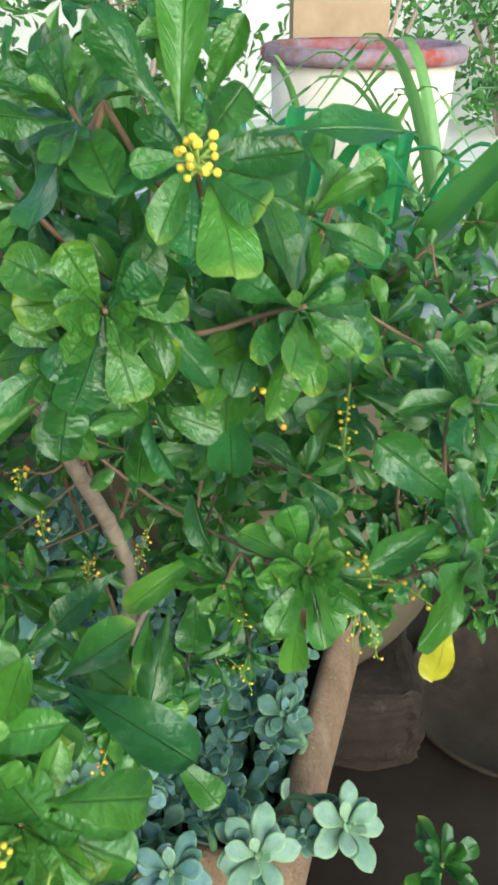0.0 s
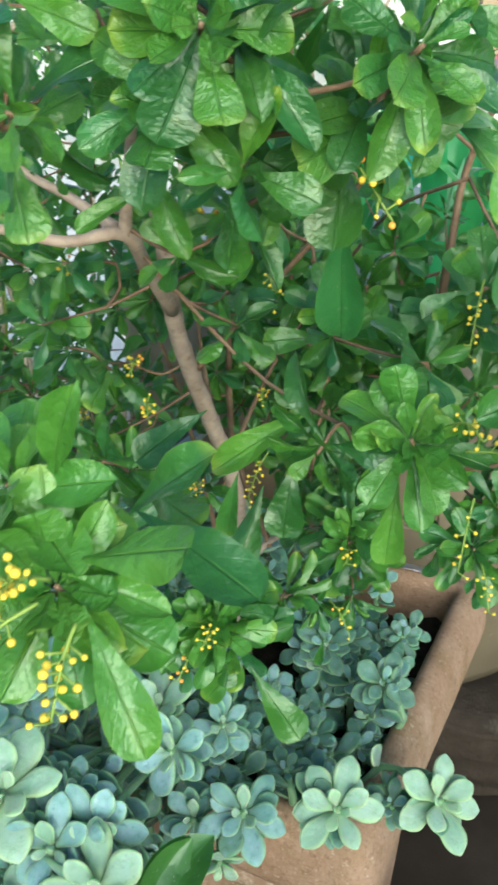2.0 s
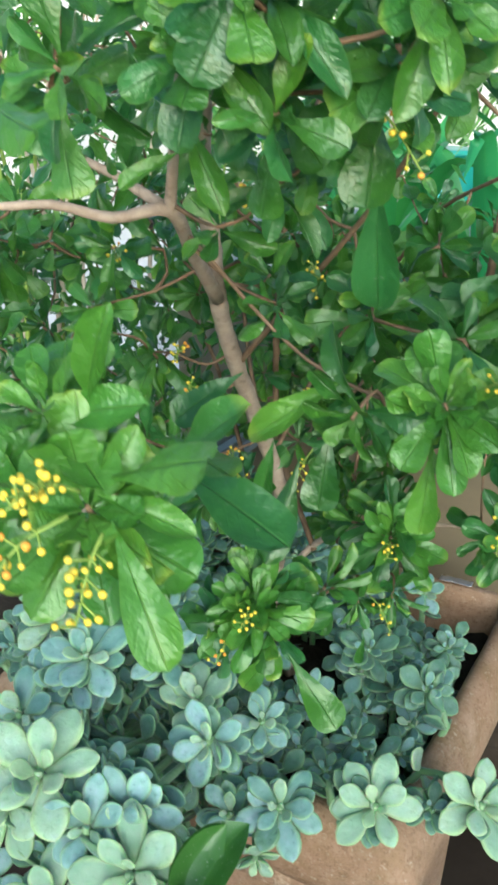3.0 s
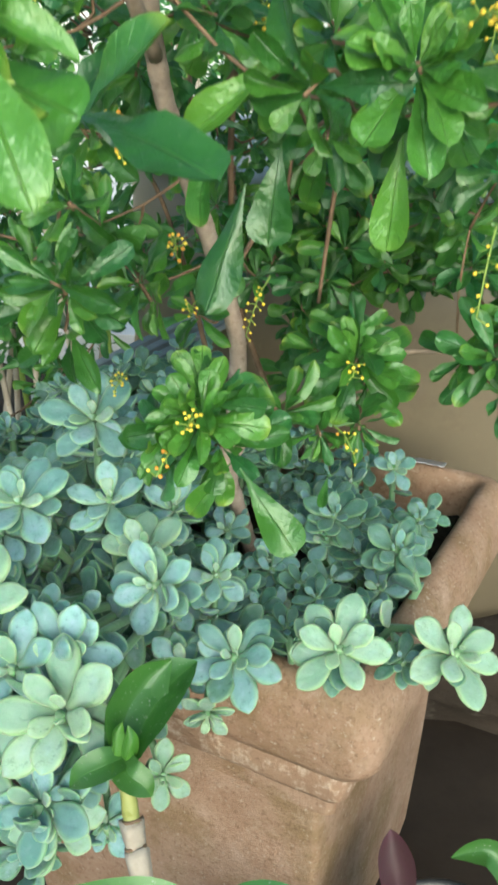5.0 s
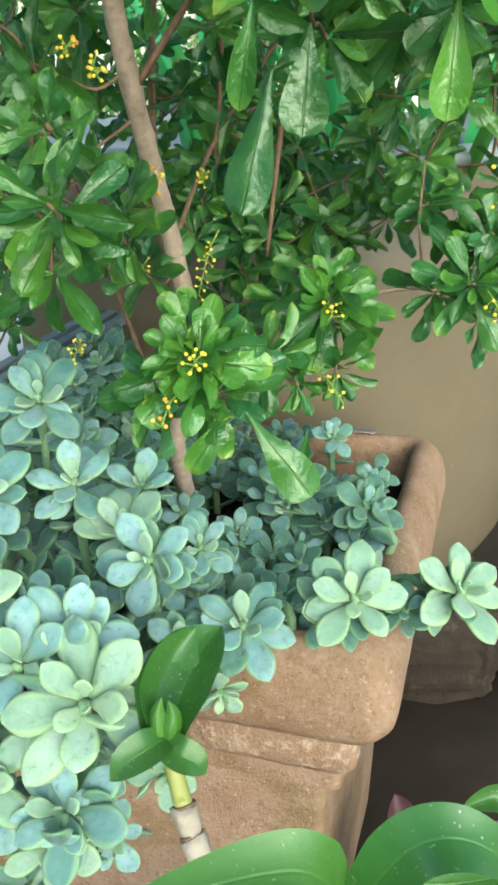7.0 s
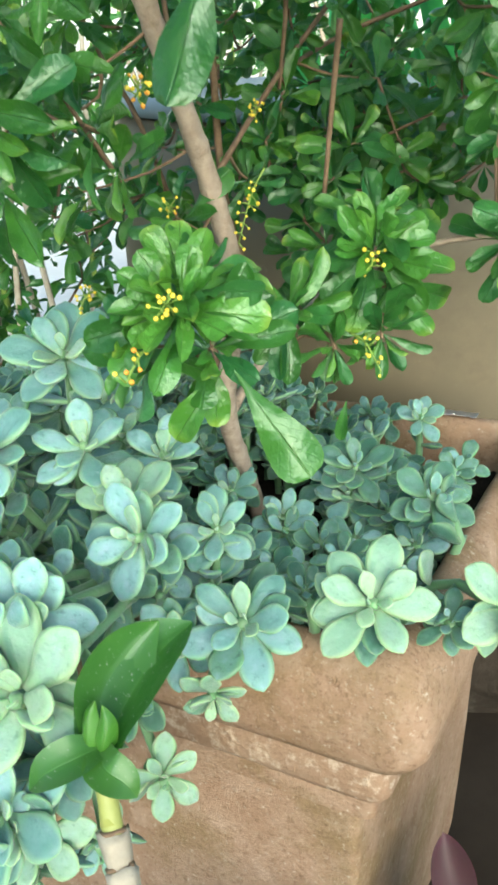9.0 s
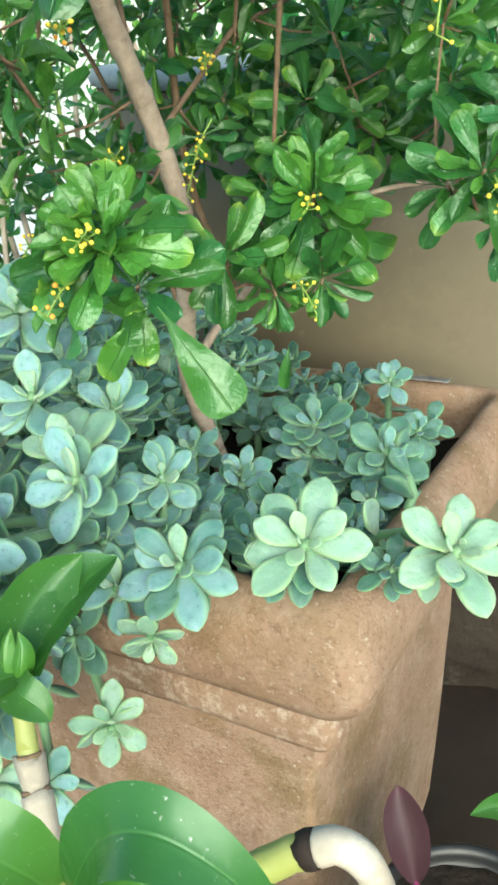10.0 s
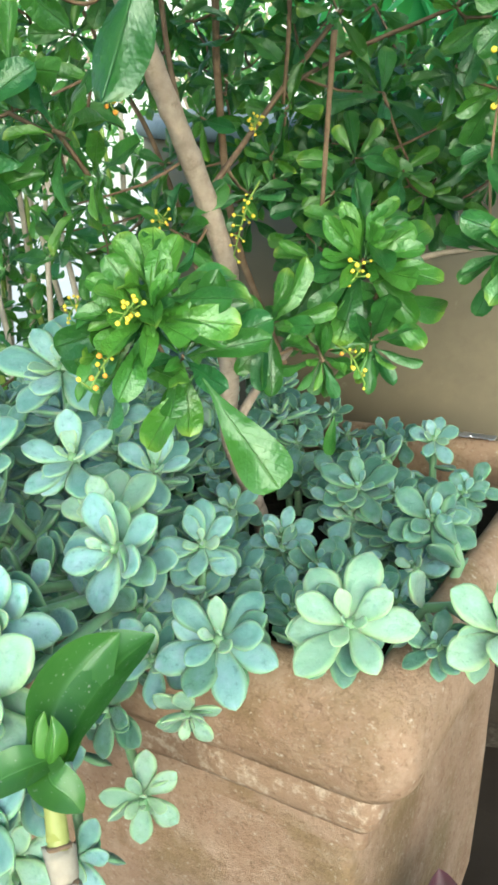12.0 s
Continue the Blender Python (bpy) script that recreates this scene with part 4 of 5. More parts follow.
single((-0.013, 0.3, 1.186), (-0.004, 0.262, 1.158), 1.15, (0.1, -0.8, 0.6), YOUNG)
single((-0.022, 0.292, 1.197), (-0.019, 0.3, 1.25), 1.0, (0, -0.8, 0.5))
single((-0.024, 0.292, 1.197), (-0.048, 0.29, 1.23), 1.05, (0, -0.8, 0.5))
single((0.002, 0.3, 1.192), (0.052, 0.305, 1.199), 1.0, (0, -0.5, 0.9))
single((-0.016, 0.305, 1.198), (-0.002, 0.3, 1.228), 1.0, (0, -0.8, 0.5))
single((-0.072, 0.212, 0.958), (-0.042, 0.182, 0.926), 0.95, (0.3, -0.7, 0.6), YOUNG)
single((-0.082, 0.222, 0.962), (-0.045, 0.22, 0.957), 1.0, (0, -0.6, 0.8), YOUNG)
single((-0.08, 0.222, 0.968), (-0.036, 0.205, 0.992), 1.0, (0, -0.6, 0.8), YOUNG)
single((-0.092, 0.24, 0.99), (-0.08, 0.224, 1.028), 1.1, (0, -0.9, 0.4), YOUNG)
single((-0.128, 0.240, 1.098), (-0.088, 0.214, 1.082), 1.0, (0, -0.7, 0.7), YOUNG)
single((-0.093, 0.33, 0.925), (-0.027, 0.29, 0.919), 1.0, (0, -0.5, 0.9))
single((-0.1, 0.34, 0.916), (-0.058, 0.33, 0.961), 1.1, (0, -0.6, 0.8))
single((-0.077, 0.36, 1.098), (-0.097, 0.33, 1.113), 1.1, (0, -0.8, 0.5))
single((-0.064, 0.36, 1.108), (-0.049, 0.31, 1.103), 1.3, (0, -0.8, 0.6))
single((-0.026, 0.35, 1.116), (-0.013, 0.33, 1.109), 1.1, (0, -0.8, 0.6), YOUNG)
single((0.064, 0.48, 1.079), (0.069, 0.46, 1.045), 1.15, (0, -1, 0.3), YOUNG)
single((0.002, 0.36, 1.14), (0.028, 0.34, 1.117), 1.1, (0, -0.8, 0.5))
single((0.11, 0.38, 0.997), (0.066, 0.36, 1.044), 1.0, (0, -0.8, 0.5))
single((0.105, 0.38, 0.992), (0.061, 0.35, 0.982), 1.05, (0, -0.8, 0.5))
single((0.119, 0.38, 0.996), (0.106, 0.36, 0.969), 1.15, (0, -0.8, 0.5))
single((-0.091, 0.36, 1.079), (-0.072, 0.34, 1.049), 1.1, (0, -0.8, 0.5))
single((0.071, 0.5, 1.006), (0.119, 0.5, 0.99), 1.1, (0, -0.8, 0.5))
single((-0.023, 0.42, 0.945), (-0.075, 0.4, 0.913), 0.85, (0, -0.8, 0.5), YOUNG)
single((-0.108, 0.37, 0.923), (-0.058, 0.33, 0.917), 1.0, (0, -0.7, 0.7))
single((-0.07, 0.38, 0.958), (-0.104, 0.36, 0.937), 1.1, (0, -0.7, 0.7))
single((-0.093, 0.36, 1.069), (-0.118, 0.34, 1.055), 0.9, (0, -0.8, 0.6), YOUNG)
single((-0.077, 0.525, 0.681), (-0.104, 0.505, 0.644), 1.0, (0, -1, 0.3))
single((-0.022, 0.64, 0.619), (-0.026, 0.63, 0.592), 1.0, (0, -1, 0.3))

spray((-0.113, 0.8, 0.795), (0.1, -0.8, 0.2), 0.02, 9, 40, 0.1)
spray((-0.274, 0.72, 0.798), (0.2, -0.7, 0.1), 0.03, 14, 41, 0)
spray((-0.18, 0.6, 0.892), (0.1, -0.6, 0.3), 0.03, 9, 42, 0.1)
spray((-0.221, 0.58, 0.969), (0.1, -0.6, 0.3), 0.025, 7, 43, 0.1)
spray((-0.094, 0.47, 1.031), (0.2, -0.6, 0.3), 0.024, 7, 44, 0.3)
spray((-0.078, 0.6, 0.971), (0.2, -0.6, -0.1), 0.03, 9, 45, 0)
spray((-0.157, 0.55, 0.882), (0.2, -0.6, 0.2), 0.03, 9, 46, 0.1)
spray((-0.133, 0.58, 0.822), (0.2, -0.6, 0.1), 0.03, 9, 47, 0.4)
spray((0.07, 0.55, 0.991), (-0.1, -0.5, -0.6), 0.04, 10, 48, 0.1)
spray((0.079, 0.5, 0.86), (-0.1, -0.3, -0.8), 0.040, 6, 49, 0.0)
spray((-0.053, 0.38, 1.091), (-0.2, -0.5, 0.3), 0.022, 8, 50, 0.3)
for pts in (((-0.041, 0.74, 0.856), (-0.048, 0.75, 0.797), (-0.055, 0.76, 0.732)), ((-0.095, 0.84, 0.907), (-0.098, 0.845, 0.86), (-0.105, 0.85, 0.808)), ((-0.158, 0.84, 0.899), (-0.158, 0.845, 0.859), (-0.165, 0.86, 0.825))):
    bough(pts, 0.0024, 0.0018, M_TWIG, 6)

# the rest of the crown
rng = random.Random(77)
poses, tw = [], bmesh.new()
nodes = [Vector(p) for p in BONES]


def fill(count, lo, hi, keep, face, sizes=(0.034, 0.048)):
    """Leafy shoots in a stretch of the crown, each on a twig from the nearest wood."""
    spots = []
    while len(spots) < count:
        p = Vector([rng.uniform(a, b) for a, b in zip(lo, hi)])
        if keep(p) and not before_stem(p, 0.036):
            spots.append(p)
    spots.sort(key=lambda p: min((b - p).length for b in BONES))
    for p in spots:
        ax = Vector((1.1 * (p.x + 0.07), 0.8 * (p.y - 0.80), 0.15)) + Vector(face) + Vector([rng.uniform(-0.35, 0.35) for _ in range(3)])
        poses.extend(m for m in whorl_poses(p, ax, rng.uniform(*sizes), rng.randint(8, 12), rng, 28, 108, 0.5, 1.3 if p.z > 0.9 else 1.1) if not before_stem(m @ Vector((0, 0.7, 0)), 0.02))
        near = min(nodes, key=lambda b: (b - p).length)
        mid = (near + p) / 2 - ax.normalized() * 0.01
        tube(tw, [TO @ q for q in spline([near, mid, p], 2)], (0.0016, 0.0010), 4)
        nodes.extend((p, mid))


def under_top(p):
    top = 1.165 - 0.21 * p.y - 0.15 * p.x if p.x > -0.03 else 1.19 - 0.10 * p.y + 0.3 * min(0.35, -0.03 - p.x)
    return p.z < top


# upper crown
fill(104, (-0.45, 0.42, 0.94), (0.36, 1.05, 1.28), lambda p: under_top(p) and not (p.y < 0.50 and p.z < 1.0) and not (-0.06 < p.x < 0.10 and p.y < 0.64 and rng.random() < 0.7), (0, -0.5, 0.45), (0.030, 0.041))
# behind the stem
fill(62, (-0.46, 0.78, 0.66), (0.02, 1.10, 0.96), lambda p: p.y > 0.82 - 0.3 * max(0, -0.2 - p.x) and (p.z > 0.70 or p.x < -0.06) and (p.x > -0.24 or rng.random() < 0.5), (0, -0.8, 0.25))
# towards the tub
fill(44, (0.02, 0.66, 0.74), (0.36, 1.08, 0.96), lambda p: p.z > 0.75 + 0.12 * p.x, (0.1, -0.7, 0.25))
# the far side from the tub
fill(28, (-0.46, 0.58, 0.70), (-0.2, 0.85, 0.98), lambda p: p.z > 0.78 - 0.3 * (p.y - 0.55), (-0.1, -0.7, 0.25))
# the near shoulder of the crown
fill(20, (-0.17, 0.31, 1.08), (0.07, 0.43, 1.19), lambda p: p.z > 1.085 and p.z < 1.19 - 0.9 * max(0, p.x), (0, -0.6, 0.3))
fill(9, (-0.08, 0.46, 0.90), (0.05, 0.60, 0.96), lambda p: True, (0, -0.7, 0.1))
# middle, over the stem
fill(28, (-0.32, 0.50, 0.88), (0.22, 0.72, 0.99), lambda p: p.x > 0.0 or p.x < -0.16 or p.z > 0.93, (0, -0.6, 0.1))
fill(30, (-0.42, 0.70, 1.06), (-0.02, 1.0, 1.24), lambda p: True, (0, -0.5, 0.5))
fill(24, (0.10, 0.70, 0.70), (0.32, 0.96, 0.81), lambda p: p.z > 0.66 + 0.25 * (p.x - 0.1), (0.1, -0.7, 0.2))
fill(12, (-0.05, 0.80, 0.72), (0.12, 0.95, 0.80), lambda p: True, (0.1, -0.7, 0.2))
fill(16, (0.13, 0.66, 0.69), (0.24, 0.78, 0.77), lambda p: True, (0.1, -0.7, 0.15))
# before the tub, behind the low shoots
fill(28, (-0.22, 0.92, 0.72), (0.05, 1.08, 0.88), lambda p: True, (0, -0.7, 0.2))
fill(16, (-0.11, 0.80, 0.62), (0.0, 0.93, 0.75), lambda p: True, (0, -0.7, 0.2))
fill(26, (0.08, 0.78, 0.90), (0.34, 1.05, 1.00), lambda p: True, (0, -0.5, 0.5), (0.032, 0.042))
fill(12, (-0.13, 0.78, 0.72), (-0.05, 0.88, 0.92), lambda p: True, (0, -0.8, 0.2), (0.032, 0.040))
fill(18, (-0.17, 0.88, 0.74), (0.06, 1.05, 0.84), lambda p: True, (0, -0.8, 0.2), (0.032, 0.042))
# low over the succulents, under the near shoots
fill(9, (-0.20, 0.44, 0.78), (-0.09, 0.60, 0.86), lambda p: True, (-0.1, -0.7, 0.2))
fill(12, (-0.34, 0.56, 0.74), (-0.20, 0.72, 0.84), lambda p: True, (-0.1, -0.7, 0.2))
fill(9, (-0.46, 1.0, 0.60), (-0.30, 1.3, 0.85), lambda p: True, (0, -0.7, 0.2))
# low on the side away from the tub
fill(16, (-0.52, 0.76, 0.54), (-0.40, 1.02, 0.82), lambda p: True, (0, -0.6, 0.3))
leaves_part("foliage", [TO @ m for m in poses], M_FOLIAGE, shrub, rng)
tagged(part("twigwork", tw, M_TWIG, shrub), kind="stuff")

# ---- the large round tub behind, with strap-leaved lilies ----
TUB = Vector((-0.04, 1.70, 0.02))
tub = thing("tub", TUB, "large round beige planter tub on the concrete ledge", "planter")
bm = bmesh.new()
lathe(bm, [(0.42, 0.0), (0.452, 0.008), (0.474, 0.05), (0.492, 0.15), (0.50, 0.31), (0.503, 0.56), (0.505, 0.730), (0.475, 0.730), (0.468, 0.65), (0.46, 0.56)], 72)
part("body", bm, M_BEIGE, tub)
bm = bmesh.new()
lathe(bm, [(0.500, 0.732), (0.513, 0.734), (0.517, 0.746), (0.512, 0.757), (0.495, 0.761), (0.477, 0.757), (0.472, 0.734)], 72)
part("rim", bm, M_BLUE, tub, "smooth blue-grey rim")
bm = bmesh.new()
lathe(bm, [(0.463, 0.0), (0.463, 0.01)], 48)
o = tagged(new("tub_soil", mesh_of("tub_soil", bm, M_SOIL, False)), "dark soil in the large beige tub", "soil", kind="stuff")
o.location = TUB + Vector((0, 0, 0.53))


def strap(pts, width, material, name="leaf", parent=None, origin=Vector(), n=6, up=(0, -0.7, 0.7), keel=0.18):
    """A long leaf along pts, keeled, tapering to a point."""
    path = spline(pts, n)
    bm = bmesh.new()
    lay = bm.loops.layers.uv.new("UVMap")
    rows, uvs = [], {}
    for i, p in enumerate(path):
        t = i / (len(path) - 1)
        d = (path[min(i + 1, len(path) - 1)] - path[max(i - 1, 0)]).normalized()
        x = d.cross(Vector(up)).normalized()
        z = x.cross(d)
        w = 0.5 * width * min(1.0, 0.55 + 1.5 * t) * (1 - max(0.0, (t - 0.45) / 0.56) ** 1.8)
        row = []
        for j in range(9):
            s = j / 4 - 1
            v = bm.verts.new(p + x * s * w + z * abs(s) ** 1.5 * w * keel * 2 - origin)
            uvs[v] = (0.5 + 0.5 * s, t)
            row.append(v)
        rows.append(row)
    for a, b in zip(rows, rows[1:]):
        for j in range(8):
            f = bm.faces.new((a[j], a[j + 1], b[j + 1], b[j]))
            for lp in f.loops:
                lp[lay].uv = uvs[lp.vert]
    return part(name, bm, material, parent)


def lily(at, count, height, spread, width, seed, label, material=M_LILY):
    rng = random.Random(seed)
    at = Vector(at)
    plant = thing("lily", at, label, "lily", "strap-leaved lilies")
    for k in range(count):
        a = 2.4 * k + rng.uniform(-0.4, 0.4)
        r = Vector((math.cos(a), math.sin(a), 0)) * spread * rng.uniform(0.6, 1.1)
        h = height * rng.uniform(0.75, 1.1)
        b = at + 0.04 * r.normalized()
        strap([b - Vector((0, 0, 0.01)), b + 0.12 * r + Vector((0, 0, 0.4 * h)), b + 0.38 * r + Vector((0, 0, 0.78 * h)), b + 0.85 * r + Vector((0, 0, h)), b + 1.45 * r + Vector((0, 0, 0.88 * h))], width * rng.uniform(0.8, 1.15), material, "leaf", plant, at, up=-r.normalized() + Vector((0, 0, 0.4)))
    return plant


lily((0.06, 1.45, 0.56), 12, 0.44, 0.20, 0.044, 1, "bright green strap-leaved lily in the beige tub")
lily((-0.14, 1.60, 0.56), 11, 0.47, 0.24, 0.044, 2, "bright green strap-leaved lily in the beige tub")
lily((0.24, 1.62, 0.56), 11, 0.42, 0.24, 0.044, 3, "bright green strap-leaved lily in the beige tub")
lily((0.55, 2.15, FLOOR), 28, 1.17, 0.42, 0.040, 4, "strap-leaved lily at the edge of the yard, painted sunlit pale green", M_SUNLILY)
lily((0.25, 2.45, FLOOR), 18, 1.10, 0.40, 0.026, 5, "strap-leaved lily at the edge of the yard, painted sunlit pale green", M_SUNLILY)
big = thing("crinum", (0.19, 1.42, 0.56), "broad thick strap-leaved crinum in the beige tub", "lily", "strap-leaved lilies")
G = Vector((0.19, 1.42, 0.56))
strap([G, (0.17, 1.15, 0.80), (0.178, 0.92, 0.975), (0.245, 0.86, 1.09), (0.36, 0.80, 1.22), (0.5, 0.75, 1.28)], 0.033, M_CRINUM, "leaf", big, G, keel=0.25)
strap([G, (0.24, 1.2, 0.82), (0.28, 1.05, 0.98), (0.30, 1.0, 1.15), (0.30, 0.98, 1.35), (0.32, 0.95, 1.5)], 0.034, M_CRINUM, "leaf", big, G)

# ---- the orchid in front ----
orchid_at = Vector((-0.03, 0.30, FLOOR))
bm = bmesh.new()
lathe(bm, [(0.07, 0.0), (0.075, 0.004), (0.100, 0.345), (0.107, 0.35), (0.108, 0.385), (0.100, 0.388), (0.096, 0.355)], 40)
orchid_pot = tagged(new("orchid_pot", mesh_of("orchid_pot", bm, M_BROWNPOT)), "brown clay pot of the orchid on the floor", "pot")
orchid_pot.location = orchid_at
orchid = thing("orchid", orchid_at + Vector((0, 0, 0.36)), "orchid with papery white canes and glossy green leaves", "orchid")
OO = orchid_at + Vector((0, 0, 0.36))
TOO = Matrix.Translation(-OO)
bm = bmesh.new()
cane = [(-0.05, 0.31, 0.21), (-0.055, 0.31, 0.35), (-0.078, 0.335, 0.44), (-0.098, 0.362, 0.49), (-0.108, 0.378, 0.52)]
pts = spline(cane, 8)
tube(bm, [TOO @ p for p in pts], (0.0060, 0.0052), 12, knobs=0.14)
cane_ob = part("cane", bm, M_CANE, orchid, "knobbly cane in papery white sheaths")
rng = random.Random(12)
cuts = [6, 11, 15, 19, 23, 26]
for a, b in zip(cuts, cuts[1:]):
    bm = bmesh.new()
    run = [TOO @ pts[i] for i in range(a, b + 1)]
    tube(bm, run, [0.0062 + 0.0020 * (i / (len(run) - 1)) for i in range(len(run))], 14, knobs=0.16)
    bm.faces.ensure_lookup_table()
    lip = bm.faces[-1]
    for v in lip.verts:
        v.co += (run[-1] - run[-2]).normalized() * rng.uniform(-0.003, 0.002) + Vector([rng.uniform(-0.0005, 0.0005) for _ in range(3)])
    sheath = part("sheath", bm, M_HUSK, cane_ob)
    bm = bmesh.new()
    q = run[-1]
    d = (run[-1] - run[-2]).normalized()
    tube(bm, [q - d * 0.0006, q + d * 0.0004, q + d * 0.0014], [0.0068, 0.0070, 0.0060], 12, knobs=0.5)
    part("joint", bm, M_TWIG, cane_ob, "dark brown joint ring")
bm = bmesh.new()
tube(bm, [TOO @ Vector(p) for p in ((-0.1025, 0.368, 0.502), (-0.105, 0.3725, 0.509), (-0.108, 0.378, 0.519), (-0.111, 0.385, 0.530))], [0.0054, 0.0049, 0.0051, 0.0042], 12, knobs=0.06)
part("shoot", bm, M_CANE, orchid, "yellow-green top joint of the cane")
strap([(-0.112, 0.388, 0.526), (-0.106, 0.410, 0.540), (-0.096, 0.434, 0.553), (-0.083, 0.455, 0.560)], 0.048, M_ORCHID, "leaf", orchid, OO, up=(-0.35, -0.75, 0.6), keel=0.3)
strap([(-0.114, 0.390, 0.526), (-0.118, 0.412, 0.542), (-0.110, 0.432, 0.556), (-0.098, 0.445, 0.566)], 0.036, M_ORCHID, "leaf", orchid, OO, up=(0.5, -0.75, 0.5), keel=0.3)
strap([(-0.114, 0.383, 0.528), (-0.117, 0.382, 0.537), (-0.117, 0.386, 0.548), (-0.114, 0.391, 0.556)], 0.012, M_YOUNG, "leaf", orchid, OO, up=(-0.2, -1, 0.2), keel=-0.5)
strap([(-0.111, 0.383, 0.528), (-0.108, 0.381, 0.537), (-0.107, 0.385, 0.547), (-0.110, 0.390, 0.555)], 0.012, M_YOUNG, "leaf", orchid, OO, up=(0.2, -1, 0.2), keel=-0.5)
strap([(-0.110, 0.386, 0.533), (-0.120, 0.374, 0.534), (-0.133, 0.368, 0.528), (-0.142, 0.366, 0.518)], 0.022, M_ORCHID, "leaf", orchid, OO, up=(0, -0.5, 0.9), keel=0.2)
strap([(-0.112, 0.385, 0.533), (-0.104, 0.372, 0.533), (-0.094, 0.370, 0.528), (-0.088, 0.370, 0.520)], 0.020, M_ORCHID, "leaf", orchid, OO, up=(0, -0.5, 0.9), keel=0.2)
strap([(-0.022, 0.25, 0.568), (-0.027, 0.240, 0.590), (-0.043, 0.234, 0.605), (-0.078, 0.230, 0.600), (-0.122, 0.234, 0.578)], 0.030, M_ORCHID, "leaf", orchid, OO, up=(0.0, -0.45, 0.9), keel=0.12)
strap([(-0.018, 0.25, 0.562), (-0.010, 0.242, 0.588), (0.004, 0.238, 0.614), (0.022, 0.236, 0.620), (0.042, 0.238, 0.604), (0.058, 0.244, 0.574)], 0.026, M_ORCHID, "leaf", orchid, OO, up=(0.0, -0.45, 0.9), keel=0.12)
strap([(-0.018, 0.252, 0.562), (0.0, 0.25, 0.577), (0.025, 0.25, 0.580), (0.062, 0.245, 0.596)], 0.020, M_ORCHID, "leaf", orchid, OO, up=(0.0, -0.5, 0.85), keel=0.1)
bm = bmesh.new()
tube(bm, [TOO @ p for p in spline([(-0.035, 0.30, 0.21), (-0.03, 0.28, 0.40), (-0.025, 0.26, 0.53), (-0.022, 0.25, 0.572)], 6)], (0.008, 0.006), 10, knobs=0.1)
part("cane", bm, M_CANE, orchid)

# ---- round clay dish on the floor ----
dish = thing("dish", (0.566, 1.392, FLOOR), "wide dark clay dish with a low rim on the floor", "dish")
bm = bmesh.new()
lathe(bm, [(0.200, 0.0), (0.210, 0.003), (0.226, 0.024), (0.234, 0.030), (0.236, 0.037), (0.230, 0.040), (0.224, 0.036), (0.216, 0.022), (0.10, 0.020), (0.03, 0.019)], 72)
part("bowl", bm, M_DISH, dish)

# ---- tall leafy stems behind, at the yard's edge ----


def stem_clump(at, count, height, seed):
    rng = random.Random(seed)
    at = Vector(at)
    plant = thing("background_shrub", at, "tall thin-stemmed green shrub at the edge of the yard", "shrub", "shrubs behind the planter")
    poses = []
    for k in range(count):
        b = at + Vector((rng.uniform(-0.22, 0.22), rng.uniform(-0.15, 0.15), -0.01))
        t = b + Vector((rng.uniform(-0.12, 0.12), rng.uniform(-0.12, 0.12), height * rng.uniform(0.7, 1.05)))
        bm = bmesh.new()
        path = spline([b, (b + t) / 2 + Vector((rng.uniform(-0.04, 0.04), rng.uniform(-0.04, 0.04), 0)), t], 5)
        tube(bm, [p - at for p in path], (0.008, 0.004), 6)
        part("stem", bm, M_HUSK if k % 3 else M_STALK, plant)
        for p in path[4:]:
            for _ in range(1 + (rng.random() < 0.3)):
                poses += whorl_poses(p - at + Vector((rng.uniform(-0.09, 0.09), rng.uniform(-0.09, 0.09), rng.uniform(-0.05, 0.05))), (rng.uniform(-1, 1), rng.uniform(-1, 0.3), 0.5), rng.uniform(0.05, 0.07), rng.randint(5, 8), rng, 40, 100)
    leaves_part("foliage", poses, M_FOLIAGE, plant, rng)
    return plant


stem_clump((-0.80, 1.62, 0.02), 16, 1.05, 1)
stem_clump((-1.15, 1.75, 0.02), 14, 1.15, 2)
stem_clump((-0.62, 2.72, 0.03), 14, 1.0, 3)
stem_clump((0.95, 2.0, FLOOR), 14, 1.05, 4)

# pale blue slatted bench edge behind the planter
bench = thing("bench", (-0.312, 1.19, FLOOR), "pale blue-grey slatted bench standing behind the planter", "bench")
for k in range(3):
    bm = bmesh.new()
    box(bm, (-0.31, -0.034 + 0.026 * k, 0.688), (0.31, -0.019 + 0.026 * k, 0.700), 0.002)
    part("slat", bm, M_BLUE, bench, smooth=False)
for x in (-0.10, 0.28):
    bm = bmesh.new()
    box(bm, (x - 0.012, -0.030, 0.671), (x + 0.012, 0.032, 0.687), 0.002)
    bar = part("crossbar", bm, M_BLUE, bench, smooth=False)
    bm = bmesh.new()
    box(bm, (x - 0.011, -0.010, 0.0 if x < 0.1 else 0.165), (x + 0.011, 0.012, 0.670), 0.002)
    part("leg", bm, M_BLUE, bench, smooth=False)
bench.rotation_euler = (0, 0, radians(75))

# ---- small plants on the floor ----


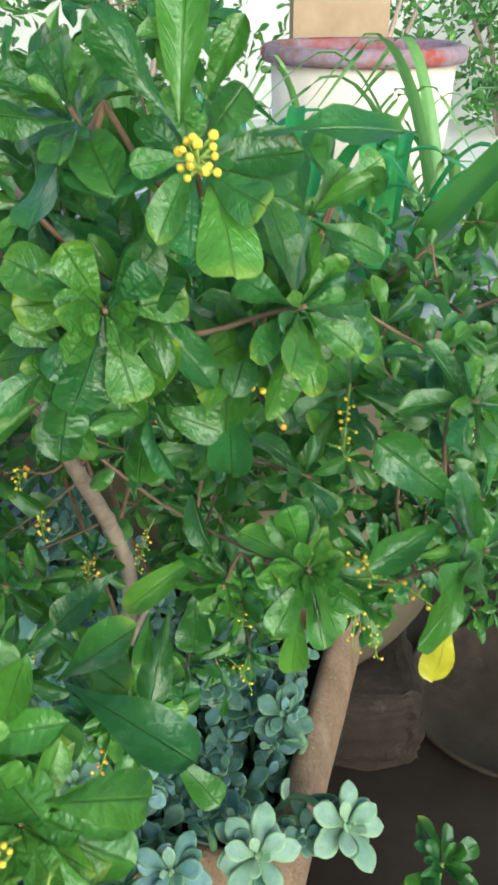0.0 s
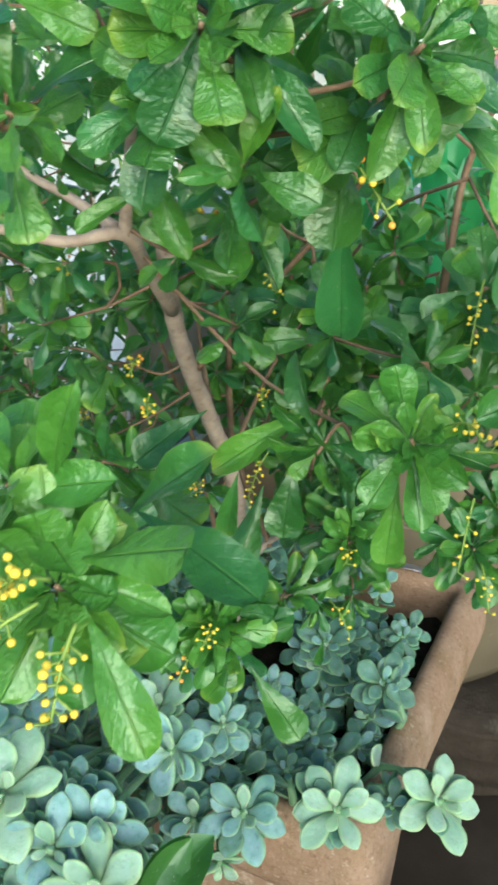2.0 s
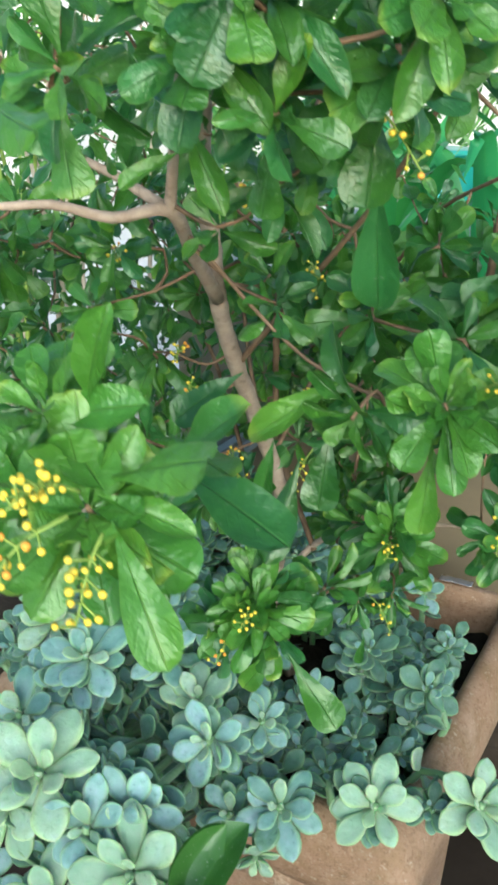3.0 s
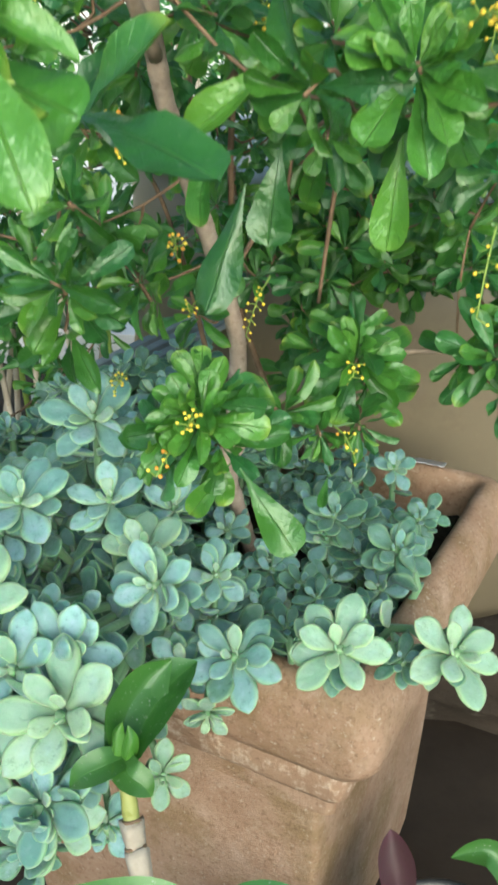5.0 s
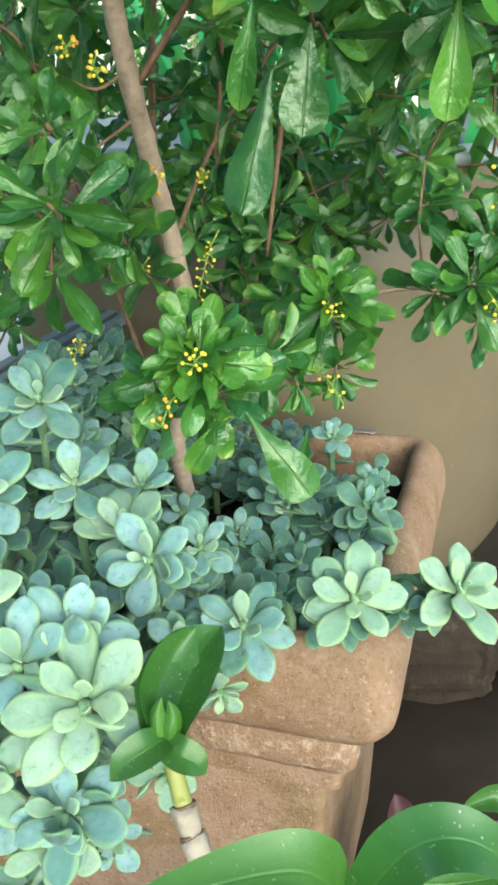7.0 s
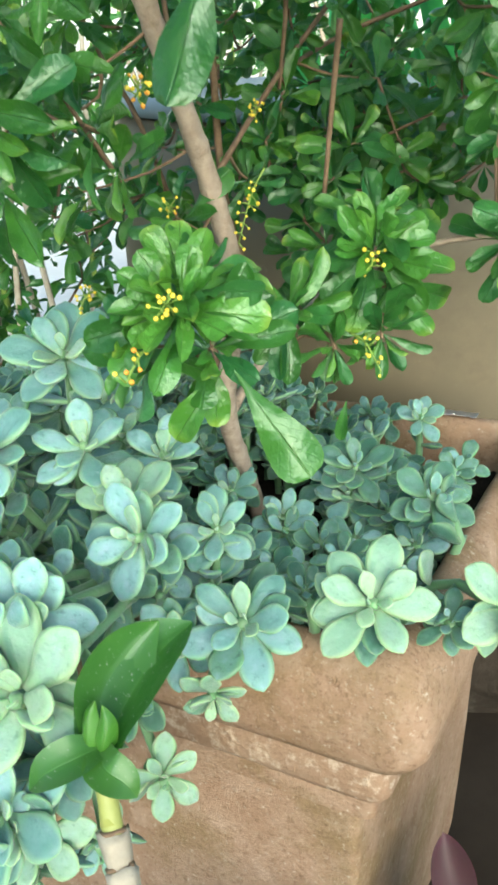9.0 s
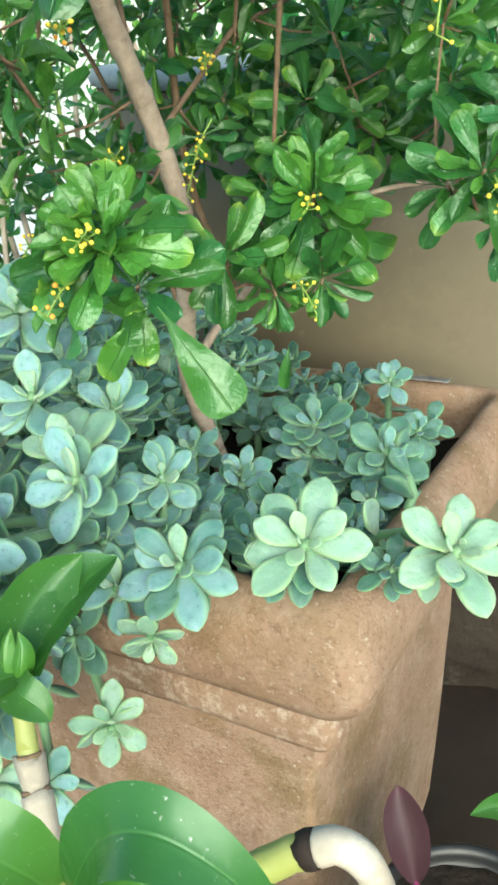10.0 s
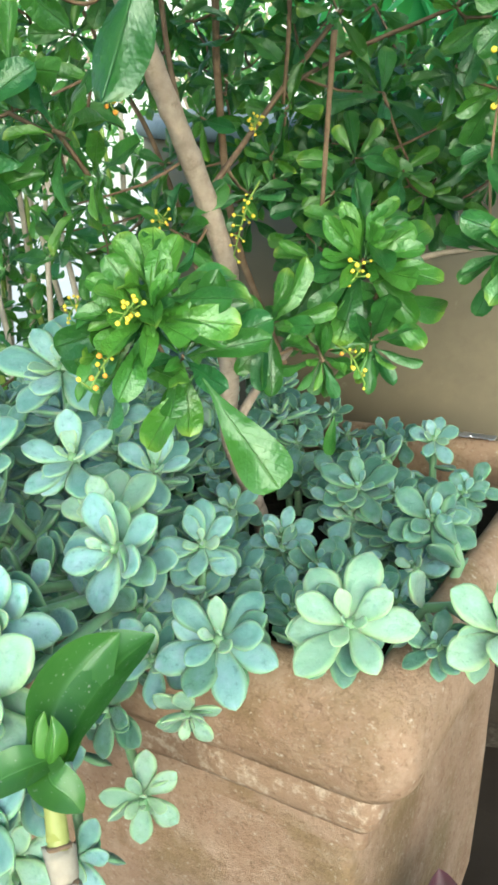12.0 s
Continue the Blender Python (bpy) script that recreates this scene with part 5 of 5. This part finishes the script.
def little_plant(at, height, leaf, count, seed, label, name="seedling"):
    rng = random.Random(seed)
    at = Vector(at)
    plant = thing(name, at, label, "plant")
    bm = bmesh.new()
    tip = Vector((0.01, -0.01, height))
    tube(bm, spline([Vector((0, 0, -0.01)), Vector((0.006, 0.004, height * 0.5)), tip], 5), (0.004, 0.0025), 6)
    part("stem", bm, M_STALK, plant)
    for k, m in enumerate(whorl_poses(tip, (0.1, -0.35, 0.9), leaf, count, rng, 25, 105, 0.4, 1.25)):
        ob = part("leaf", YOUNG[k % len(YOUNG)] if k < 4 else LEAVES[k % len(LEAVES)], None, plant)
        ob.matrix_basis = m
    return plant


little_plant((0.22, 0.690, FLOOR), 0.46, 0.058, 24, 5, "small bushy green plant rising beside the terracotta planter")

bm = bmesh.new()
lathe(bm, [(0.058, 0.0), (0.062, 0.004), (0.078, 0.322), (0.083, 0.324), (0.084, 0.338), (0.079, 0.340), (0.076, 0.330), (0.075, 0.318), (0.03, 0.315)], 48)
nursery = thing("nursery_pot", (0.128, 0.545, FLOOR), "black plastic nursery pot on the floor beside the planter", "pot")
part("body", bm, M_PLASTIC, nursery)
bm = bmesh.new()
bmesh.ops.create_circle(bm, cap_ends=True, segments=32, radius=0.0755)
bmesh.ops.subdivide_edges(bm, edges=bm.edges, cuts=5, use_grid_fill=True)
for v in bm.verts:
    v.co.z = 0.322 + 0.006 * noise.noise(v.co * 60)
tagged(new("pot_soil", mesh_of("pot_soil", bm, M_SOIL)), "dark soil with dry bits in the black nursery pot", "soil", kind="stuff").location = (0.128, 0.545, FLOOR)
PA = Vector((0.090, 0.578, FLOOR + 0.325))
purple = thing("purple_plant", PA, "purple-leaved plant with a broad bronze-purple leaf in the black pot", "plant")
bm = bmesh.new()
tube(bm, [Vector(p) - PA for p in ((0.092, 0.574, 0.160), (0.088, 0.582, 0.168), (0.083, 0.590, 0.180))], (0.0026, 0.0022), 8)
part("stalk", bm, M_PINK, purple, "magenta leaf stalk")
part("leaf", leaf_mesh("leaf", M_PURPLE, blade(lambda t: outline(t, 0.200, 0.85, 0.50), 14, 8, 0.30, 0.12, 0.02, 9)), None, purple).matrix_basis = Matrix.Translation(-PA) @ aim((0.084, 0.588, 0.176), (-0.022, 0.018, 0.100), (0.25, -0.95, 0.2), 0.088)
SA = Vector((0.180, 0.570, FLOOR + 0.325))
shoot = thing("seedling", SA, "single green leaf shoot growing in the black pot", "plant")
strap([(0.180, 0.570, 0.165), (0.180, 0.590, 0.235), (0.160, 0.600, 0.265), (0.140, 0.602, 0.262), (0.122, 0.600, 0.252)], 0.026, M_ORCHID, "leaf", shoot, SA, up=(0.1, -0.7, 0.7), keel=0.25)

# ---- an old bent cane of the orchid ----
bm = bmesh.new()
tube(bm, [TOO @ p for p in spline([(-0.03, 0.30, 0.21), (-0.01, 0.29, 0.40), (0.018, 0.295, 0.515), (0.040, 0.30, 0.541), (0.048, 0.30, 0.546)], 6)], (0.0075, 0.0062), 12, knobs=0.1)
old = part("cane", bm, M_CANE, orchid, "bent yellow-green cane with a bleached papery end")
bm = bmesh.new()
tube(bm, [TOO @ Vector(p) for p in ((0.0475, 0.30, 0.5455), (0.0505, 0.30, 0.548), (0.0535, 0.30, 0.550))], [0.0068, 0.0072, 0.0066], 12, knobs=0.2)
part("joint", bm, M_BLACK, old, "blackened joint")
bm = bmesh.new()
tube(bm, [TOO @ p for p in spline([(0.053, 0.30, 0.5495), (0.060, 0.30, 0.552), (0.069, 0.30, 0.547), (0.075, 0.30, 0.534), (0.077, 0.302, 0.515), (0.076, 0.305, 0.49)], 5)], (0.0070, 0.0055), 12, knobs=0.08)
part("sheath", bm, M_HUSK, old, "bleached papery white sheath")

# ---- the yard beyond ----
yard_pot = thing("yard_pot", (0.42, 3.5, 0.03), "wide terracotta pot, painted sunlit pale, with a mauve-red rim standing in the yard", "pot")
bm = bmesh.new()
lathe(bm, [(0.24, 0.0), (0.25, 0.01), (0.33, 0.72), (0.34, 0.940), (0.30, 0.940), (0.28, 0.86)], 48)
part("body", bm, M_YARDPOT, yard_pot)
bm = bmesh.new()
lathe(bm, [(0.342, 0.942), (0.37, 0.945), (0.38, 0.968), (0.372, 0.996), (0.35, 1.004), (0.32, 0.996), (0.305, 0.945)], 48)
part("rim", bm, M_MAUVE, yard_pot, "mauve-red rolled rim")
# added drum: stands in for the teal of light on strap leaves
drum = thing("drum", (-0.17, 4.5, 0.03), "made-up teal drum in the open yard for the teal of lit leaves", "drum")
bm = bmesh.new()
lathe(bm, [(0.15, 0.0), (0.155, 0.01), (0.16, 0.22), (0.166, 0.23), (0.166, 0.25), (0.16, 0.26), (0.16, 0.45), (0.166, 0.46), (0.166, 0.48), (0.16, 0.49), (0.155, 0.66), (0.13, 0.68)], 40)
part("body", bm, M_TEAL, drum)
bm = bmesh.new()
lathe(bm, [(0.12, 0.681), (0.152, 0.684), (0.152, 0.705), (0.14, 0.71)], 40)
part("lid", bm, M_TEAL, drum)
crate = thing("crate", (0.42, 4.6, 0.03), "tan wooden crate standing in the yard", "crate")
for k in range(4):
    bm = bmesh.new()
    box(bm, (-0.22, -0.2, 0.004 + 0.32 * k), (0.22, 0.2, 0.32 + 0.32 * k), 0.006)
    part("board", bm, M_TAN, crate, smooth=False)
far_leaves = random.Random(31)
for k, (x, y) in enumerate(((-2.4, 7.6), (-0.9, 8.0), (0.9, 7.4), (2.2, 8.0), (-3.8, 7.4), (3.6, 7.5))):
    hedge = thing("hedge_shrub", (x, y, 0.03), "dark green bushy shrub along the yard wall", "shrub", "shrubs along the yard wall")
    bm = bmesh.new()
    for q in range(6):
        a = q * 1.05
        tube(bm, spline([Vector((0, 0, -0.02)), Vector((0.25 * math.cos(a), 0.2 * math.sin(a), 0.7)), Vector((0.6 * math.cos(a), 0.4 * math.sin(a), 1.5))], 3), (0.03, 0.012), 6)
    part("stem", bm, M_BARK, hedge)
    poses = []
    for q in range(170):
        p = Vector((far_leaves.gauss(0, 0.42), far_leaves.gauss(0, 0.3), far_leaves.uniform(0.15, 2.0)))
        poses += whorl_poses(p, (p.x, p.y - 0.4, 0.4), far_leaves.uniform(0.12, 0.18), 7, far_leaves, 30, 100)
    leaves_part("foliage", poses, M_FOLIAGE, hedge, far_leaves)

# ---- litter ----
dry = thing("dry_leaf", (0.545, 1.30, FLOOR + 0.021), "curled brown dry leaf lying in the clay dish", "leaf")
ob = part("blade", leaf_mesh("blade", M_DRY, SHAPES[2]), None, dry)
ob.matrix_basis = aim((0, 0, 0.004), (1, 0.35, 0.1), (0.2, -0.2, 1), 0.075, 1.1)
dry = thing("dry_leaf", (0.575, 1.345, FLOOR + 0.021), "curled brown dry leaf lying in the clay dish", "leaf")
ob = part("blade", leaf_mesh("blade", M_DRY, SHAPES[4]), None, dry)
ob.matrix_basis = aim((0, 0, 0.004), (-0.4, 1, 0.1), (0.2, -0.2, 1), 0.06, 1.1)
m_foil, n_, l_, b_ = mat("crumpled_foil")
b_.inputs["Base Color"].default_value, b_.inputs["Metallic"].default_value, b_.inputs["Roughness"].default_value = (0.7, 0.68, 0.7, 1), 1.0, 0.3
bump(n_, l_, b_, noise_tex(n_, l_, 300.0).outputs["Fac"], 0.8, 0.004)
bm = bmesh.new()
bmesh.ops.create_grid(bm, x_segments=10, y_segments=5, size=0.5)
for v in bm.verts:
    v.co = Vector((v.co.x * 0.045, v.co.y * 0.014, 0.002 + 0.0022 * noise.noise(v.co * 6)))
bmesh.ops.solidify(bm, geom=bm.faces[:], thickness=0.0012)
foil = tagged(new("foil_scrap", mesh_of("foil_scrap", bm, m_foil)), "crumpled scrap of silver foil on the planter rim", "scrap")
foil.matrix_basis = POT @ pose(0.150, 0.238, 0.4545, 0, 0, 3)
